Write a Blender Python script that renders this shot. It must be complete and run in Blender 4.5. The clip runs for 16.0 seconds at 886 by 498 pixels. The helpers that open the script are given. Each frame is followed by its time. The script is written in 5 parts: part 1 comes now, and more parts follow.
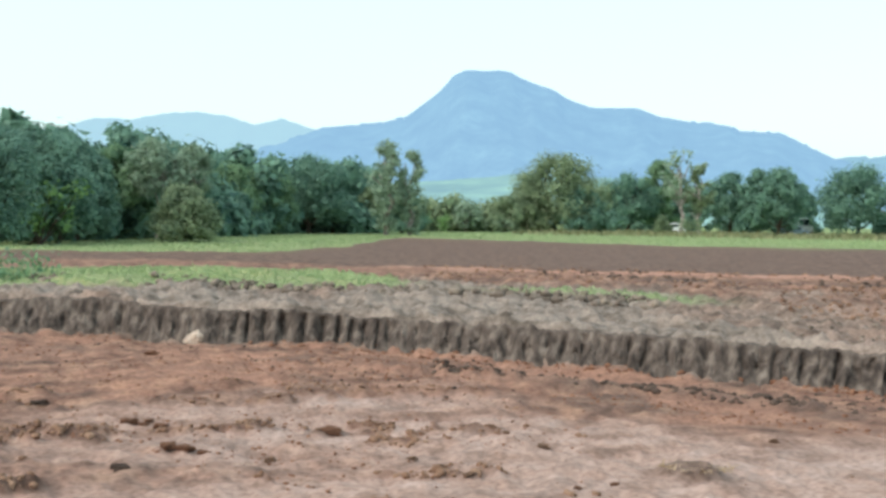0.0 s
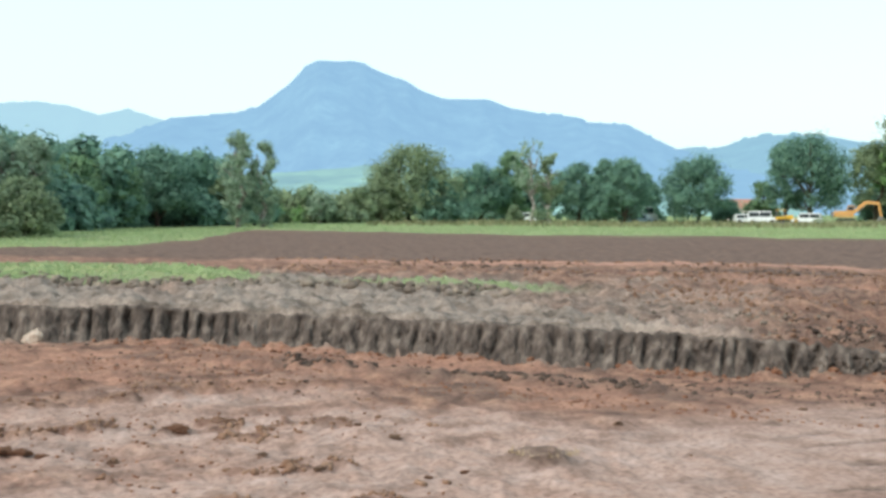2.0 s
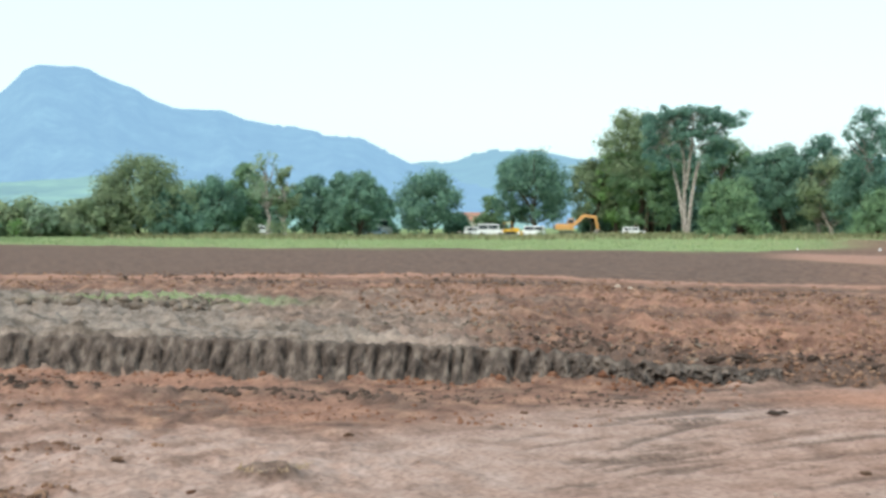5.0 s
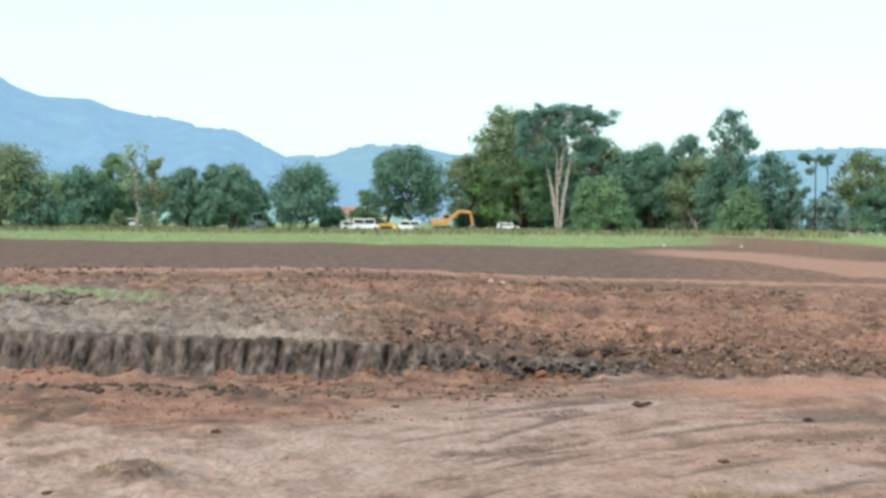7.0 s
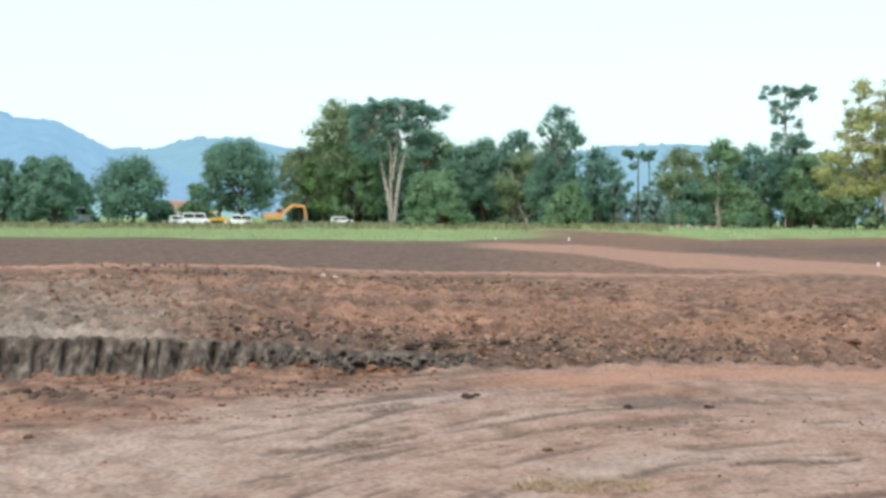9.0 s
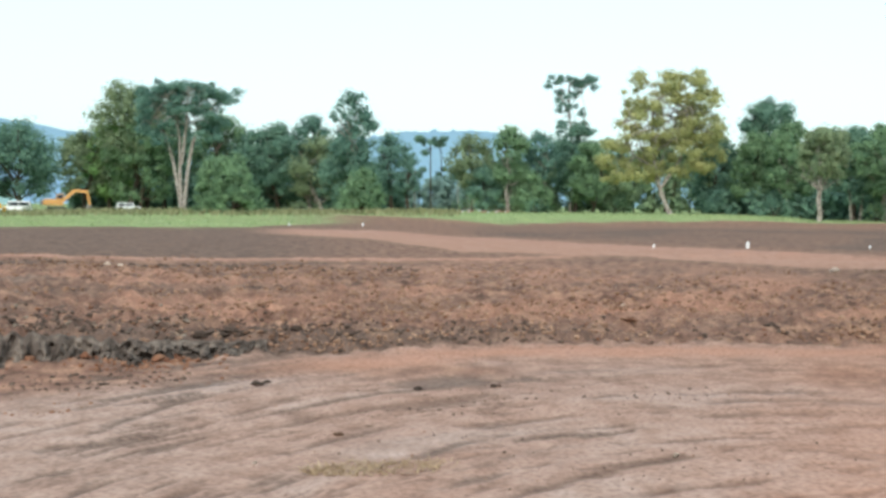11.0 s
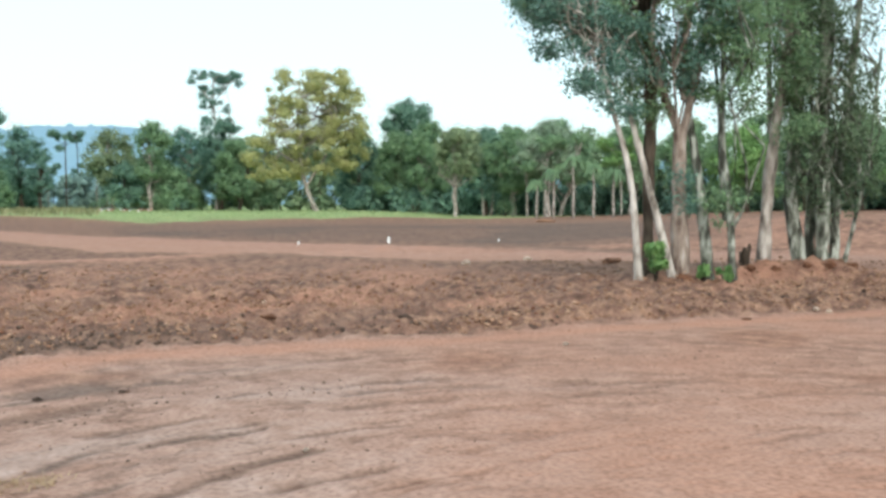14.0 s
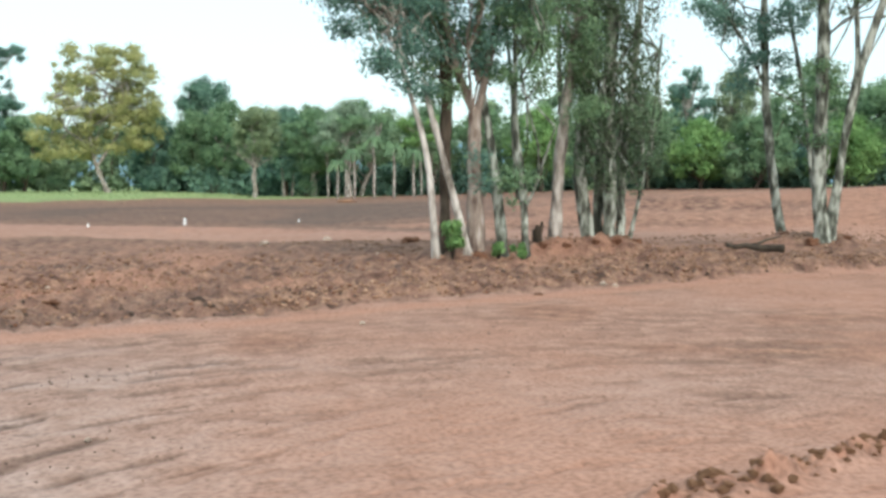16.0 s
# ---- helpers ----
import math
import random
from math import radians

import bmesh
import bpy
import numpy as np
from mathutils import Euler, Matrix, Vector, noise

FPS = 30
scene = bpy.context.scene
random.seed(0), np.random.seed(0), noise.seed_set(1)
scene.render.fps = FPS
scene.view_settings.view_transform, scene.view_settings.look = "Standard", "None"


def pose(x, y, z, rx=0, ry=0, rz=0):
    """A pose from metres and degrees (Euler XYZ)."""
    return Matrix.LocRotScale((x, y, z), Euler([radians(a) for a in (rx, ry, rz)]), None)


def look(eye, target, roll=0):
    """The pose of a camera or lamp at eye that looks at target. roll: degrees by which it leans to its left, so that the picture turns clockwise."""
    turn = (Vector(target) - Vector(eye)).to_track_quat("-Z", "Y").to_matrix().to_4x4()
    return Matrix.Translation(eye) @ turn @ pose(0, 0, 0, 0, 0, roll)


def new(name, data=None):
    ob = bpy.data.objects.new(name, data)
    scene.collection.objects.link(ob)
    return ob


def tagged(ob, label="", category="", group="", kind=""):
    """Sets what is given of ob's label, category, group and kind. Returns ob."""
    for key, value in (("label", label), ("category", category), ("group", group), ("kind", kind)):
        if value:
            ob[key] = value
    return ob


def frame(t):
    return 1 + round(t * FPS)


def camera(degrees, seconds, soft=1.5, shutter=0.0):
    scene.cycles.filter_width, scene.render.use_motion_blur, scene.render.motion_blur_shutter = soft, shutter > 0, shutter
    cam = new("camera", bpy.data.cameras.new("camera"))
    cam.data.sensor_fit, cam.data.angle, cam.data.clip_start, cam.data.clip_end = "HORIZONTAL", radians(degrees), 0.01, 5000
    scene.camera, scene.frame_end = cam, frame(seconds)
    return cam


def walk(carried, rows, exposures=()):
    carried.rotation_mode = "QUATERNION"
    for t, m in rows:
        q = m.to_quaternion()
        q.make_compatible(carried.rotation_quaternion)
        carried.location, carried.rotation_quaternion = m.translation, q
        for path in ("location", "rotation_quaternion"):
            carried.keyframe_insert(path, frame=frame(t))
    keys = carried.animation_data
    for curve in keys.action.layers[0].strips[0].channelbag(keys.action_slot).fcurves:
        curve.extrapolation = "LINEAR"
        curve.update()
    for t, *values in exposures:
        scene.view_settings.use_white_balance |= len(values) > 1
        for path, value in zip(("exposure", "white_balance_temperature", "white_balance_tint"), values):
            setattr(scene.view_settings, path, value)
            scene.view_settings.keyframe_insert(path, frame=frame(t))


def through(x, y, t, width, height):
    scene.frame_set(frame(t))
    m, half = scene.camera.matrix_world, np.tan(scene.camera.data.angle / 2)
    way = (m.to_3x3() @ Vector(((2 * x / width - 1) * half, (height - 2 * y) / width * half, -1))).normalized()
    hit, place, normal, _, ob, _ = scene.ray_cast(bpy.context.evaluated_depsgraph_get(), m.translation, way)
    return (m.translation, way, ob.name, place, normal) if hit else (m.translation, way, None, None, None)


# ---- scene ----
# The standpoint is the origin; bearings are in degrees to the left of +y, so the pan runs from about -13 to -90.
cam = camera(44.46, 16.0, soft=3.2)
PATH = [  # seconds, x, y, z, yaw, pitch, roll
    (0.0, -0.196, 0.049, 1.660, -13.436, -1.536, 0.825),
    (0.5, -0.198, 0.054, 1.660, -14.701, -1.315, 0.720),
    (1.0, -0.175, 0.046, 1.656, -15.470, -1.641, 0.716),
    (1.5, -0.158, 0.046, 1.660, -17.925, -2.109, 0.537),
    (2.0, -0.145, 0.063, 1.662, -21.095, -1.941, 0.288),
    (2.5, -0.137, 0.065, 1.660, -23.395, -1.576, 0.538),
    (3.0, -0.125, 0.061, 1.652, -25.727, -1.895, 0.534),
    (3.5, -0.110, 0.073, 1.657, -27.514, -1.576, 0.549),
    (4.0, -0.111, 0.040, 1.660, -30.047, -1.077, 0.496),
    (6.5, -0.053, 0.052, 1.658, -40.312, -1.663, 0.519),
    (7.0, -0.045, 0.051, 1.651, -41.516, -1.422, 0.748),
    (7.5, -0.036, 0.054, 1.653, -42.681, -1.905, 0.718),
    (8.0, -0.022, 0.057, 1.652, -44.208, -2.126, 0.871),
    (8.5, 0.017, 0.069, 1.657, -46.355, -1.793, 0.353),
    (9.0, 0.020, 0.041, 1.654, -50.253, -1.639, 0.613),
    (11.5, 0.060, -0.021, 1.649, -64.429, -2.329, 0.527),
    (12.0, 0.101, -0.056, 1.649, -68.876, -2.126, 0.729),
    (12.5, 0.124, -0.041, 1.632, -72.957, -2.219, 0.518),
    (13.0, 0.122, -0.051, 1.644, -73.945, -2.770, 0.547),
    (13.5, 0.144, -0.078, 1.652, -76.391, -2.323, 0.572),
    (14.0, 0.178, -0.102, 1.637, -79.512, -2.356, 0.053),
    (14.5, 0.182, -0.139, 1.638, -82.601, -2.326, 0.024),
    (15.0, 0.218, -0.158, 1.632, -84.700, -2.401, -0.219),
    (15.5, 0.227, -0.178, 1.624, -86.651, -2.491, -0.178),
    (16.0, 0.254, -0.169, 1.616, -89.948, -3.390, -0.111),
]


def carried_pose(x, y, z, yaw, pitch, roll):
    """The camera's pose from its yaw and pitch, leaning to its left by roll degrees."""
    return pose(x, y, z) @ pose(0, 0, 0, 0, 0, yaw) @ pose(0, 0, 0, 90 + pitch) @ pose(0, 0, 0, 0, 0, roll)


walk(cam, [(t, carried_pose(*row)) for t, *row in PATH], [(0.0, 0.0), (13.5, 0.0), (14.5, 0.05), (16.0, 0.05)])

# ---- light: bright thin overcast, the sun veiled to the left ----
SUN_BEARING, SUN_HEIGHT = 108.0, 42.0
world = bpy.data.worlds.new("sky")
scene.world = world
world.use_nodes = True
wn, wl = world.node_tree.nodes, world.node_tree.links
wn.clear()
w_out, w_bg, w_sky = wn.new("ShaderNodeOutputWorld"), wn.new("ShaderNodeBackground"), wn.new("ShaderNodeTexSky")
w_sky.sky_type, w_sky.sun_disc = "NISHITA", False
w_sky.sun_elevation, w_sky.sun_rotation = radians(SUN_HEIGHT), radians(-SUN_BEARING)
w_sky.air_density, w_sky.dust_density, w_sky.ozone_density = 1.0, 3.0, 1.5
w_veil, w_scale, w_add = wn.new("ShaderNodeRGB"), wn.new("ShaderNodeVectorMath"), wn.new("ShaderNodeVectorMath")
w_veil.outputs[0].default_value = (0.675, 0.86, 0.865, 1)
w_scale.operation, w_scale.inputs[3].default_value = "SCALE", 0.095
w_add.operation = "ADD"
wl.new(w_sky.outputs[0], w_scale.inputs[0])
wl.new(w_scale.outputs[0], w_add.inputs[0])
wl.new(w_veil.outputs[0], w_add.inputs[1])
wl.new(w_add.outputs[0], w_bg.inputs[0])
wl.new(w_bg.outputs[0], w_out.inputs[0])
w_bg.inputs[1].default_value = 1.0
sun = new("sun", bpy.data.lights.new("sun", "SUN"))
sun.data.energy, sun.data.angle, sun.data.color = 2.05, radians(26), (1.0, 0.95, 0.88)
sa, se = radians(SUN_BEARING), radians(SUN_HEIGHT)
sun.matrix_world = look((-math.sin(sa) * math.cos(se) * 50, math.cos(sa) * math.cos(se) * 50, math.sin(se) * 50), (0, 0, 0))


# ---- small tools ----
def lattice(i, j, seed):
    h = (i.astype(np.int64) * 374761393 + j.astype(np.int64) * 668265263 + seed * 974711) & 0x7FFFFFFF
    h = ((h ^ (h >> 13)) * 1274126177) & 0x7FFFFFFF
    return ((h ^ (h >> 16)) & 0xFFFFF) / float(0xFFFFF)


def value_noise(x, y, seed):
    i, j = np.floor(x), np.floor(y)
    u, v = x - i, y - j
    u, v = u * u * (3 - 2 * u), v * v * (3 - 2 * v)
    a, b = lattice(i, j, seed), lattice(i + 1, j, seed)
    c, d = lattice(i, j + 1, seed), lattice(i + 1, j + 1, seed)
    return (a * (1 - u) + b * u) * (1 - v) + (c * (1 - u) + d * u) * v


def fbm(x, y, size, octaves=4, seed=1):
    """Noise from 0 to 1 whose largest bumps are size metres across."""
    total, weight, amp = 0.0, 0.0, 1.0
    for k in range(octaves):
        total = total + amp * value_noise(x / size * 2**k + 17.3 * k, y / size * 2**k - 9.1 * k, seed + k)
        weight, amp = weight + amp, amp * 0.55
    return total / weight


def ramp(v, a, b):
    k = np.clip((np.asarray(v, float) - a) / (b - a), 0, 1)
    return k * k * (3 - 2 * k)


def along(az, rows):
    """A value that changes with the bearing; rows of (bearing, value)."""
    rows = sorted(rows)
    return np.interp(az, [r[0] for r in rows], [r[1] for r in rows])


def xy(az, d):
    return -np.sin(np.radians(az)) * d, np.cos(np.radians(az)) * d


def mesh_of(name, verts, faces, material=None, smooth=False):
    """A mesh from arrays of corners and of faces that all have the same number of corners."""
    verts, faces = np.asarray(verts, float), np.asarray(faces, int)
    me = bpy.data.meshes.new(name)
    me.vertices.add(len(verts))
    me.vertices.foreach_set("co", verts.ravel())
    n, k = faces.shape
    me.loops.add(n * k)
    me.loops.foreach_set("vertex_index", faces.ravel())
    me.polygons.add(n)
    me.polygons.foreach_set("loop_start", np.arange(n) * k)
    me.update(calc_edges=True)
    if smooth:
        me.polygons.foreach_set("use_smooth", np.ones(n, bool))
    if material:
        me.materials.append(material)
    return me


def join(pieces):
    """Several (verts, faces) as one."""
    vs, fs, n = [], [], 0
    for v, f in pieces:
        vs.append(np.asarray(v, float))
        fs.append(np.asarray(f, int) + n)
        n += len(v)
    return np.concatenate(vs), np.concatenate(fs)


def part(name, shape, material, parent, label="", smooth=False):
    """One mesh object under a thing; shape is a bmesh or (verts, faces) in the parent's own space."""
    if isinstance(shape, tuple):
        me = mesh_of(name, *shape, material, smooth)
    else:
        me = bpy.data.meshes.new(name)
        shape.to_mesh(me)
        shape.free()
        me.materials.append(material)
        if smooth:
            me.polygons.foreach_set("use_smooth", np.ones(len(me.polygons), bool))
    ob = new(name, me)
    ob.parent = parent
    return tagged(ob, label)


def thing(name, m, label, category, group="", kind=""):
    ob = new(name)
    ob.empty_display_size = 0.3
    ob.matrix_world = m
    return tagged(ob, label, category, group, kind)


# ---- materials ----
def material(name, rough=0.9, spec=0.2):
    mat = bpy.data.materials.new(name)
    mat.use_nodes = True
    nt = mat.node_tree
    bsdf = nt.nodes["Principled BSDF"]
    bsdf.inputs["Roughness"].default_value = rough
    bsdf.inputs["Specular IOR Level"].default_value = spec
    return mat, nt, bsdf


def noise_node(nt, scale, detail=4.0, where="Object", stretch=None):
    co, tex = nt.nodes.new("ShaderNodeTexCoord"), nt.nodes.new("ShaderNodeTexNoise")
    tex.inputs["Scale"].default_value, tex.inputs["Detail"].default_value = scale, detail
    if stretch:
        mp = nt.nodes.new("ShaderNodeMapping")
        mp.inputs["Scale"].default_value = stretch
        nt.links.new(co.outputs[where], mp.inputs[0])
        nt.links.new(mp.outputs[0], tex.inputs["Vector"])
    else:
        nt.links.new(co.outputs[where], tex.inputs["Vector"])
    return tex.outputs["Fac"]


def ramp_node(nt, fac, stops):
    r = nt.nodes.new("ShaderNodeValToRGB")
    while len(r.color_ramp.elements) < len(stops):
        r.color_ramp.elements.new(0.5)
    for e, (p, c) in zip(r.color_ramp.elements, stops):
        e.position, e.color = p, (*c, 1) if len(c) == 3 else c
    nt.links.new(fac, r.inputs[0])
    return r.outputs[0]


def mix_node(nt, fac, a, b, blend="MIX"):
    m = nt.nodes.new("ShaderNodeMix")
    m.data_type, m.blend_type = "RGBA", blend
    for sock, v in ((m.inputs["Factor"], fac), (m.inputs["A"], a), (m.inputs["B"], b)):
        if isinstance(v, (int, float)):
            sock.default_value = v
        elif isinstance(v, tuple):
            sock.default_value = (*v, 1)
        else:
            nt.links.new(v, sock)
    return m.outputs["Result"]


def bump_node(nt, bsdf, height, strength, distance):
    b = nt.nodes.new("ShaderNodeBump")
    b.inputs["Strength"].default_value, b.inputs["Distance"].default_value = strength, distance
    nt.links.new(height, b.inputs["Height"])
    nt.links.new(b.outputs[0], bsdf.inputs["Normal"])


RED, PALE, DARK = (0.225, 0.122, 0.088), (0.385, 0.262, 0.215), (0.125, 0.087, 0.07)
GREY, ORANGE, TURF = (0.245, 0.195, 0.162), (0.408, 0.211, 0.145), (0.25, 0.325, 0.145)


def ground_material():
    mat, nt, bsdf = material("bare_earth", 0.95, 0.15)
    colour = None
    masks = {}
    for layer in ("soil_a", "soil_b"):
        at = nt.nodes.new("ShaderNodeAttribute")
        at.attribute_name = layer
        sep = nt.nodes.new("ShaderNodeSeparateColor")
        nt.links.new(at.outputs["Color"], sep.inputs[0])
        masks[layer] = sep.outputs
    big, mid, fine = noise_node(nt, 0.35, 6), noise_node(nt, 3.4, 9), noise_node(nt, 22, 6)
    base = ramp_node(nt, mid, [(0.34, tuple(0.45 * c for c in RED)), (0.5, RED), (0.66, (0.36, 0.21, 0.142))])
    pale = ramp_node(nt, mid, [(0.34, (0.325, 0.21, 0.165)), (0.5, PALE), (0.68, (0.425, 0.305, 0.26))])
    dark = ramp_node(nt, mid, [(0.3, (0.10, 0.066, 0.052)), (0.55, DARK), (0.75, (0.19, 0.12, 0.09))])
    grey = ramp_node(nt, mid, [(0.32, (0.115, 0.09, 0.072)), (0.5, GREY), (0.68, (0.33, 0.265, 0.22))])
    turf = ramp_node(nt, big, [(0.3, (0.20, 0.285, 0.09)), (0.5, TURF), (0.72, (0.36, 0.385, 0.16))])
    colour = mix_node(nt, masks["soil_a"][0], base, pale)
    colour = mix_node(nt, masks["soil_a"][1], colour, dark)
    colour = mix_node(nt, masks["soil_a"][2], colour, grey)
    colour = mix_node(nt, masks["soil_b"][0], colour, ORANGE)
    colour = mix_node(nt, masks["soil_b"][1], colour, turf)
    grain = ramp_node(nt, fine, [(0.3, (0.55, 0.52, 0.5)), (0.55, (1.0, 1.0, 1.0)), (0.75, (1.18, 1.18, 1.18))])
    colour = mix_node(nt, 0.8, colour, mix_node(nt, 1.0, colour, grain, "MULTIPLY"))
    nt.links.new(colour, bsdf.inputs["Base Color"])
    wet = nt.nodes.new("ShaderNodeMapRange")
    wet.inputs["To Min"].default_value, wet.inputs["To Max"].default_value = 0.95, 0.62
    nt.links.new(masks["soil_b"][2], wet.inputs["Value"])
    nt.links.new(wet.outputs[0], bsdf.inputs["Roughness"])
    bump_node(nt, bsdf, noise_node(nt, 14, 10), 0.5, 0.03)
    return mat


def soil_material(name, low, mid, high, scale=6, stretch=None):
    mat, nt, bsdf = material(name, 0.95, 0.12)
    n = noise_node(nt, scale, 7, stretch=stretch)
    nt.links.new(ramp_node(nt, n, [(0.3, low), (0.5, mid), (0.72, high)]), bsdf.inputs["Base Color"])
    bump_node(nt, bsdf, noise_node(nt, scale * 3, 8), 0.8, 0.04)
    return mat


def leaf_material(name, dark, light, through=0.34):
    """Leaves: the hue varies from clump to clump and from leaf to leaf, and some light comes through."""
    mat, nt, bsdf = material(name, 0.6, 0.25)
    geo = nt.nodes.new("ShaderNodeNewGeometry")
    patch = noise_node(nt, 0.55, 3)
    both = nt.nodes.new("ShaderNodeMath")
    both.operation = "MULTIPLY_ADD"
    nt.links.new(geo.outputs["Random Per Island"], both.inputs[0])
    both.inputs[1].default_value = 0.45
    nt.links.new(patch, both.inputs[2])
    col = ramp_node(nt, both.outputs[0], [(0.45, dark), (0.95, light)])
    nt.links.new(col, bsdf.inputs["Base Color"])
    tr, mx = nt.nodes.new("ShaderNodeBsdfTranslucent"), nt.nodes.new("ShaderNodeMixShader")
    nt.links.new(col, tr.inputs[0])
    mx.inputs[0].default_value = through
    nt.links.new(bsdf.outputs[0], mx.inputs[1])
    nt.links.new(tr.outputs[0], mx.inputs[2])
    nt.links.new(mx.outputs[0], nt.nodes["Material Output"].inputs[0])
    return mat


def bark_material(name, low, mid, high, scale=5, sharp=(0.32, 0.5, 0.66)):
    mat, nt, bsdf = material(name, 0.9, 0.15)
    n = noise_node(nt, scale, 8, stretch=(1, 1, 0.35))
    nt.links.new(ramp_node(nt, n, [(sharp[0], low), (sharp[1], mid), (sharp[2], high)]), bsdf.inputs["Base Color"])
    bump_node(nt, bsdf, noise_node(nt, scale * 4, 6, stretch=(1, 1, 0.2)), 0.7, 0.02)
    return mat


def haze_glow_material(name, wood, air, share, scale=0.012):
    """Distant hills: woods and fields, the bright haze before them mixed in as emission."""
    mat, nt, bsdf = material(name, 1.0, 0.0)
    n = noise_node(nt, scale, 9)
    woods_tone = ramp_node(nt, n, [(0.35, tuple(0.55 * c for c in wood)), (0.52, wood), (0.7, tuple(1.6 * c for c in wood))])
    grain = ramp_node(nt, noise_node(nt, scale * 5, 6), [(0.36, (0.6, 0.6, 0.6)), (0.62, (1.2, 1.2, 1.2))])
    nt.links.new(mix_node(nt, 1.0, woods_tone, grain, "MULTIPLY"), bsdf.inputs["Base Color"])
    # The glow stands in for light scattered by the air.
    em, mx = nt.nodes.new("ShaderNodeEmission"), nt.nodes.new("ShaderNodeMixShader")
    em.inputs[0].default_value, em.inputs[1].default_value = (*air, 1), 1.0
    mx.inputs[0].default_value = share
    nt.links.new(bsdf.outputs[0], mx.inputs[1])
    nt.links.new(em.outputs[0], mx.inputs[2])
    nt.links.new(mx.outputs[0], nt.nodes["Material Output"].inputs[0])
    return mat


EARTH = ground_material()
BANK = soil_material("cut_bank_soil", (0.04, 0.032, 0.028), (0.105, 0.083, 0.07), (0.225, 0.185, 0.155), 9, (1, 1, 0.5))
CLOD_RED = soil_material("red_clod_soil", (0.12, 0.05, 0.03), (0.21, 0.10, 0.06), (0.31, 0.17, 0.11))
CLOD_DARK = soil_material("dark_clod_soil", (0.04, 0.03, 0.025), (0.10, 0.07, 0.055), (0.19, 0.13, 0.10))
STONE = soil_material("pale_stone", (0.42, 0.30, 0.22), (0.62, 0.50, 0.40), (0.75, 0.68, 0.6), 5)
LEAF = {
    "dark": leaf_material("dark_leaves", (0.079, 0.165, 0.132), (0.210, 0.365, 0.26)),
    "mid": leaf_material("green_leaves", (0.096, 0.185, 0.108), (0.254, 0.395, 0.211)),
    "bright": leaf_material("bright_leaves", (0.114, 0.24, 0.086), (0.260, 0.43, 0.153)),
    "olive": leaf_material("olive_leaves", (0.130, 0.19, 0.113), (0.306, 0.385, 0.216)),
    "pale": leaf_material("pale_leaves", (0.184, 0.265, 0.185), (0.368, 0.48, 0.34)),
    "blue": leaf_material("bluish_leaves", (0.078, 0.175, 0.15), (0.207, 0.36, 0.28)),
    # The far woods' green, with their pale haze put into the leaf colour.
    "light": leaf_material("haze_paled_leaves", (0.124, 0.215, 0.131), (0.312, 0.43, 0.248)),
    "creeper": leaf_material("creeper_leaves", (0.069, 0.115, 0.068), (0.175, 0.25, 0.15)),
    # Paler, bluer leaves: the haze of distance is put into their colour.
    "hazy": leaf_material("haze_tinted_leaves", (0.175, 0.285, 0.27), (0.331, 0.48, 0.44)),
    "yellow": leaf_material("yellowing_leaves", (0.245, 0.285, 0.125), (0.525, 0.51, 0.225)),
}
BARK = {
    "dark": bark_material("dark_bark", (0.03, 0.024, 0.018), (0.07, 0.055, 0.042), (0.13, 0.105, 0.08)),
    "pale": bark_material("pale_bark", (0.10, 0.085, 0.075), (0.30, 0.265, 0.235), (0.50, 0.46, 0.42), 6, (0.36, 0.5, 0.64)),
    "white": bark_material("white_bark", (0.15, 0.13, 0.11), (0.42, 0.38, 0.34), (0.60, 0.56, 0.52), 6, (0.34, 0.48, 0.62)),
    "red": bark_material("reddish_bark", (0.12, 0.085, 0.07), (0.27, 0.215, 0.18), (0.44, 0.385, 0.345), 6, (0.36, 0.5, 0.64)),
    "lichen": bark_material("lichened_bark", (0.05, 0.052, 0.042), (0.16, 0.17, 0.14), (0.40, 0.42, 0.37), 7, (0.40, 0.5, 0.60)),
}

# ---- ground: one sheet out to the horizon ----
EDGE = [(14, 16.9), (9.4, 16.4), (4.7, 15.8), (0, 14.6), (-7, 14.0), (-15, 13.0), (-22, 12.3), (-27, 11.9), (-35, 11.6), (-45, 11.6),
        (-51.5, 12.2), (-59, 12.5), (-65, 13.2), (-74, 13.5), (-80, 14.0), (-88, 15.3), (-95, 16.6), (-103, 19.1), (-112, 22.7), (-128, 27)]
STEP = [(14, 0.47), (0, 0.49), (-7, 0.43), (-15, 0.41), (-27, 0.39), (-36, 0.35), (-42, 0.27), (-50, 0.12), (-60, 0.06), (-80, 0.04), (-89, 0.10), (-100, 0.13), (-128, 0.15)]
FAR_RISE = [(14, 0.0), (-9, 0.05), (-16, 0.05), (-20, 0.1), (-31, 0.0), (-34, 0.1), (-40, 0.1), (-43, 0.35), (-47.5, 0.45), (-54, 0.5), (-60, 0.7), (-63, 0.5), (-75, 0.65), (-78.5, 0.4), (-80, 0.05), (-88, 0.0), (-97, 0.4), (-128, 0.8)]
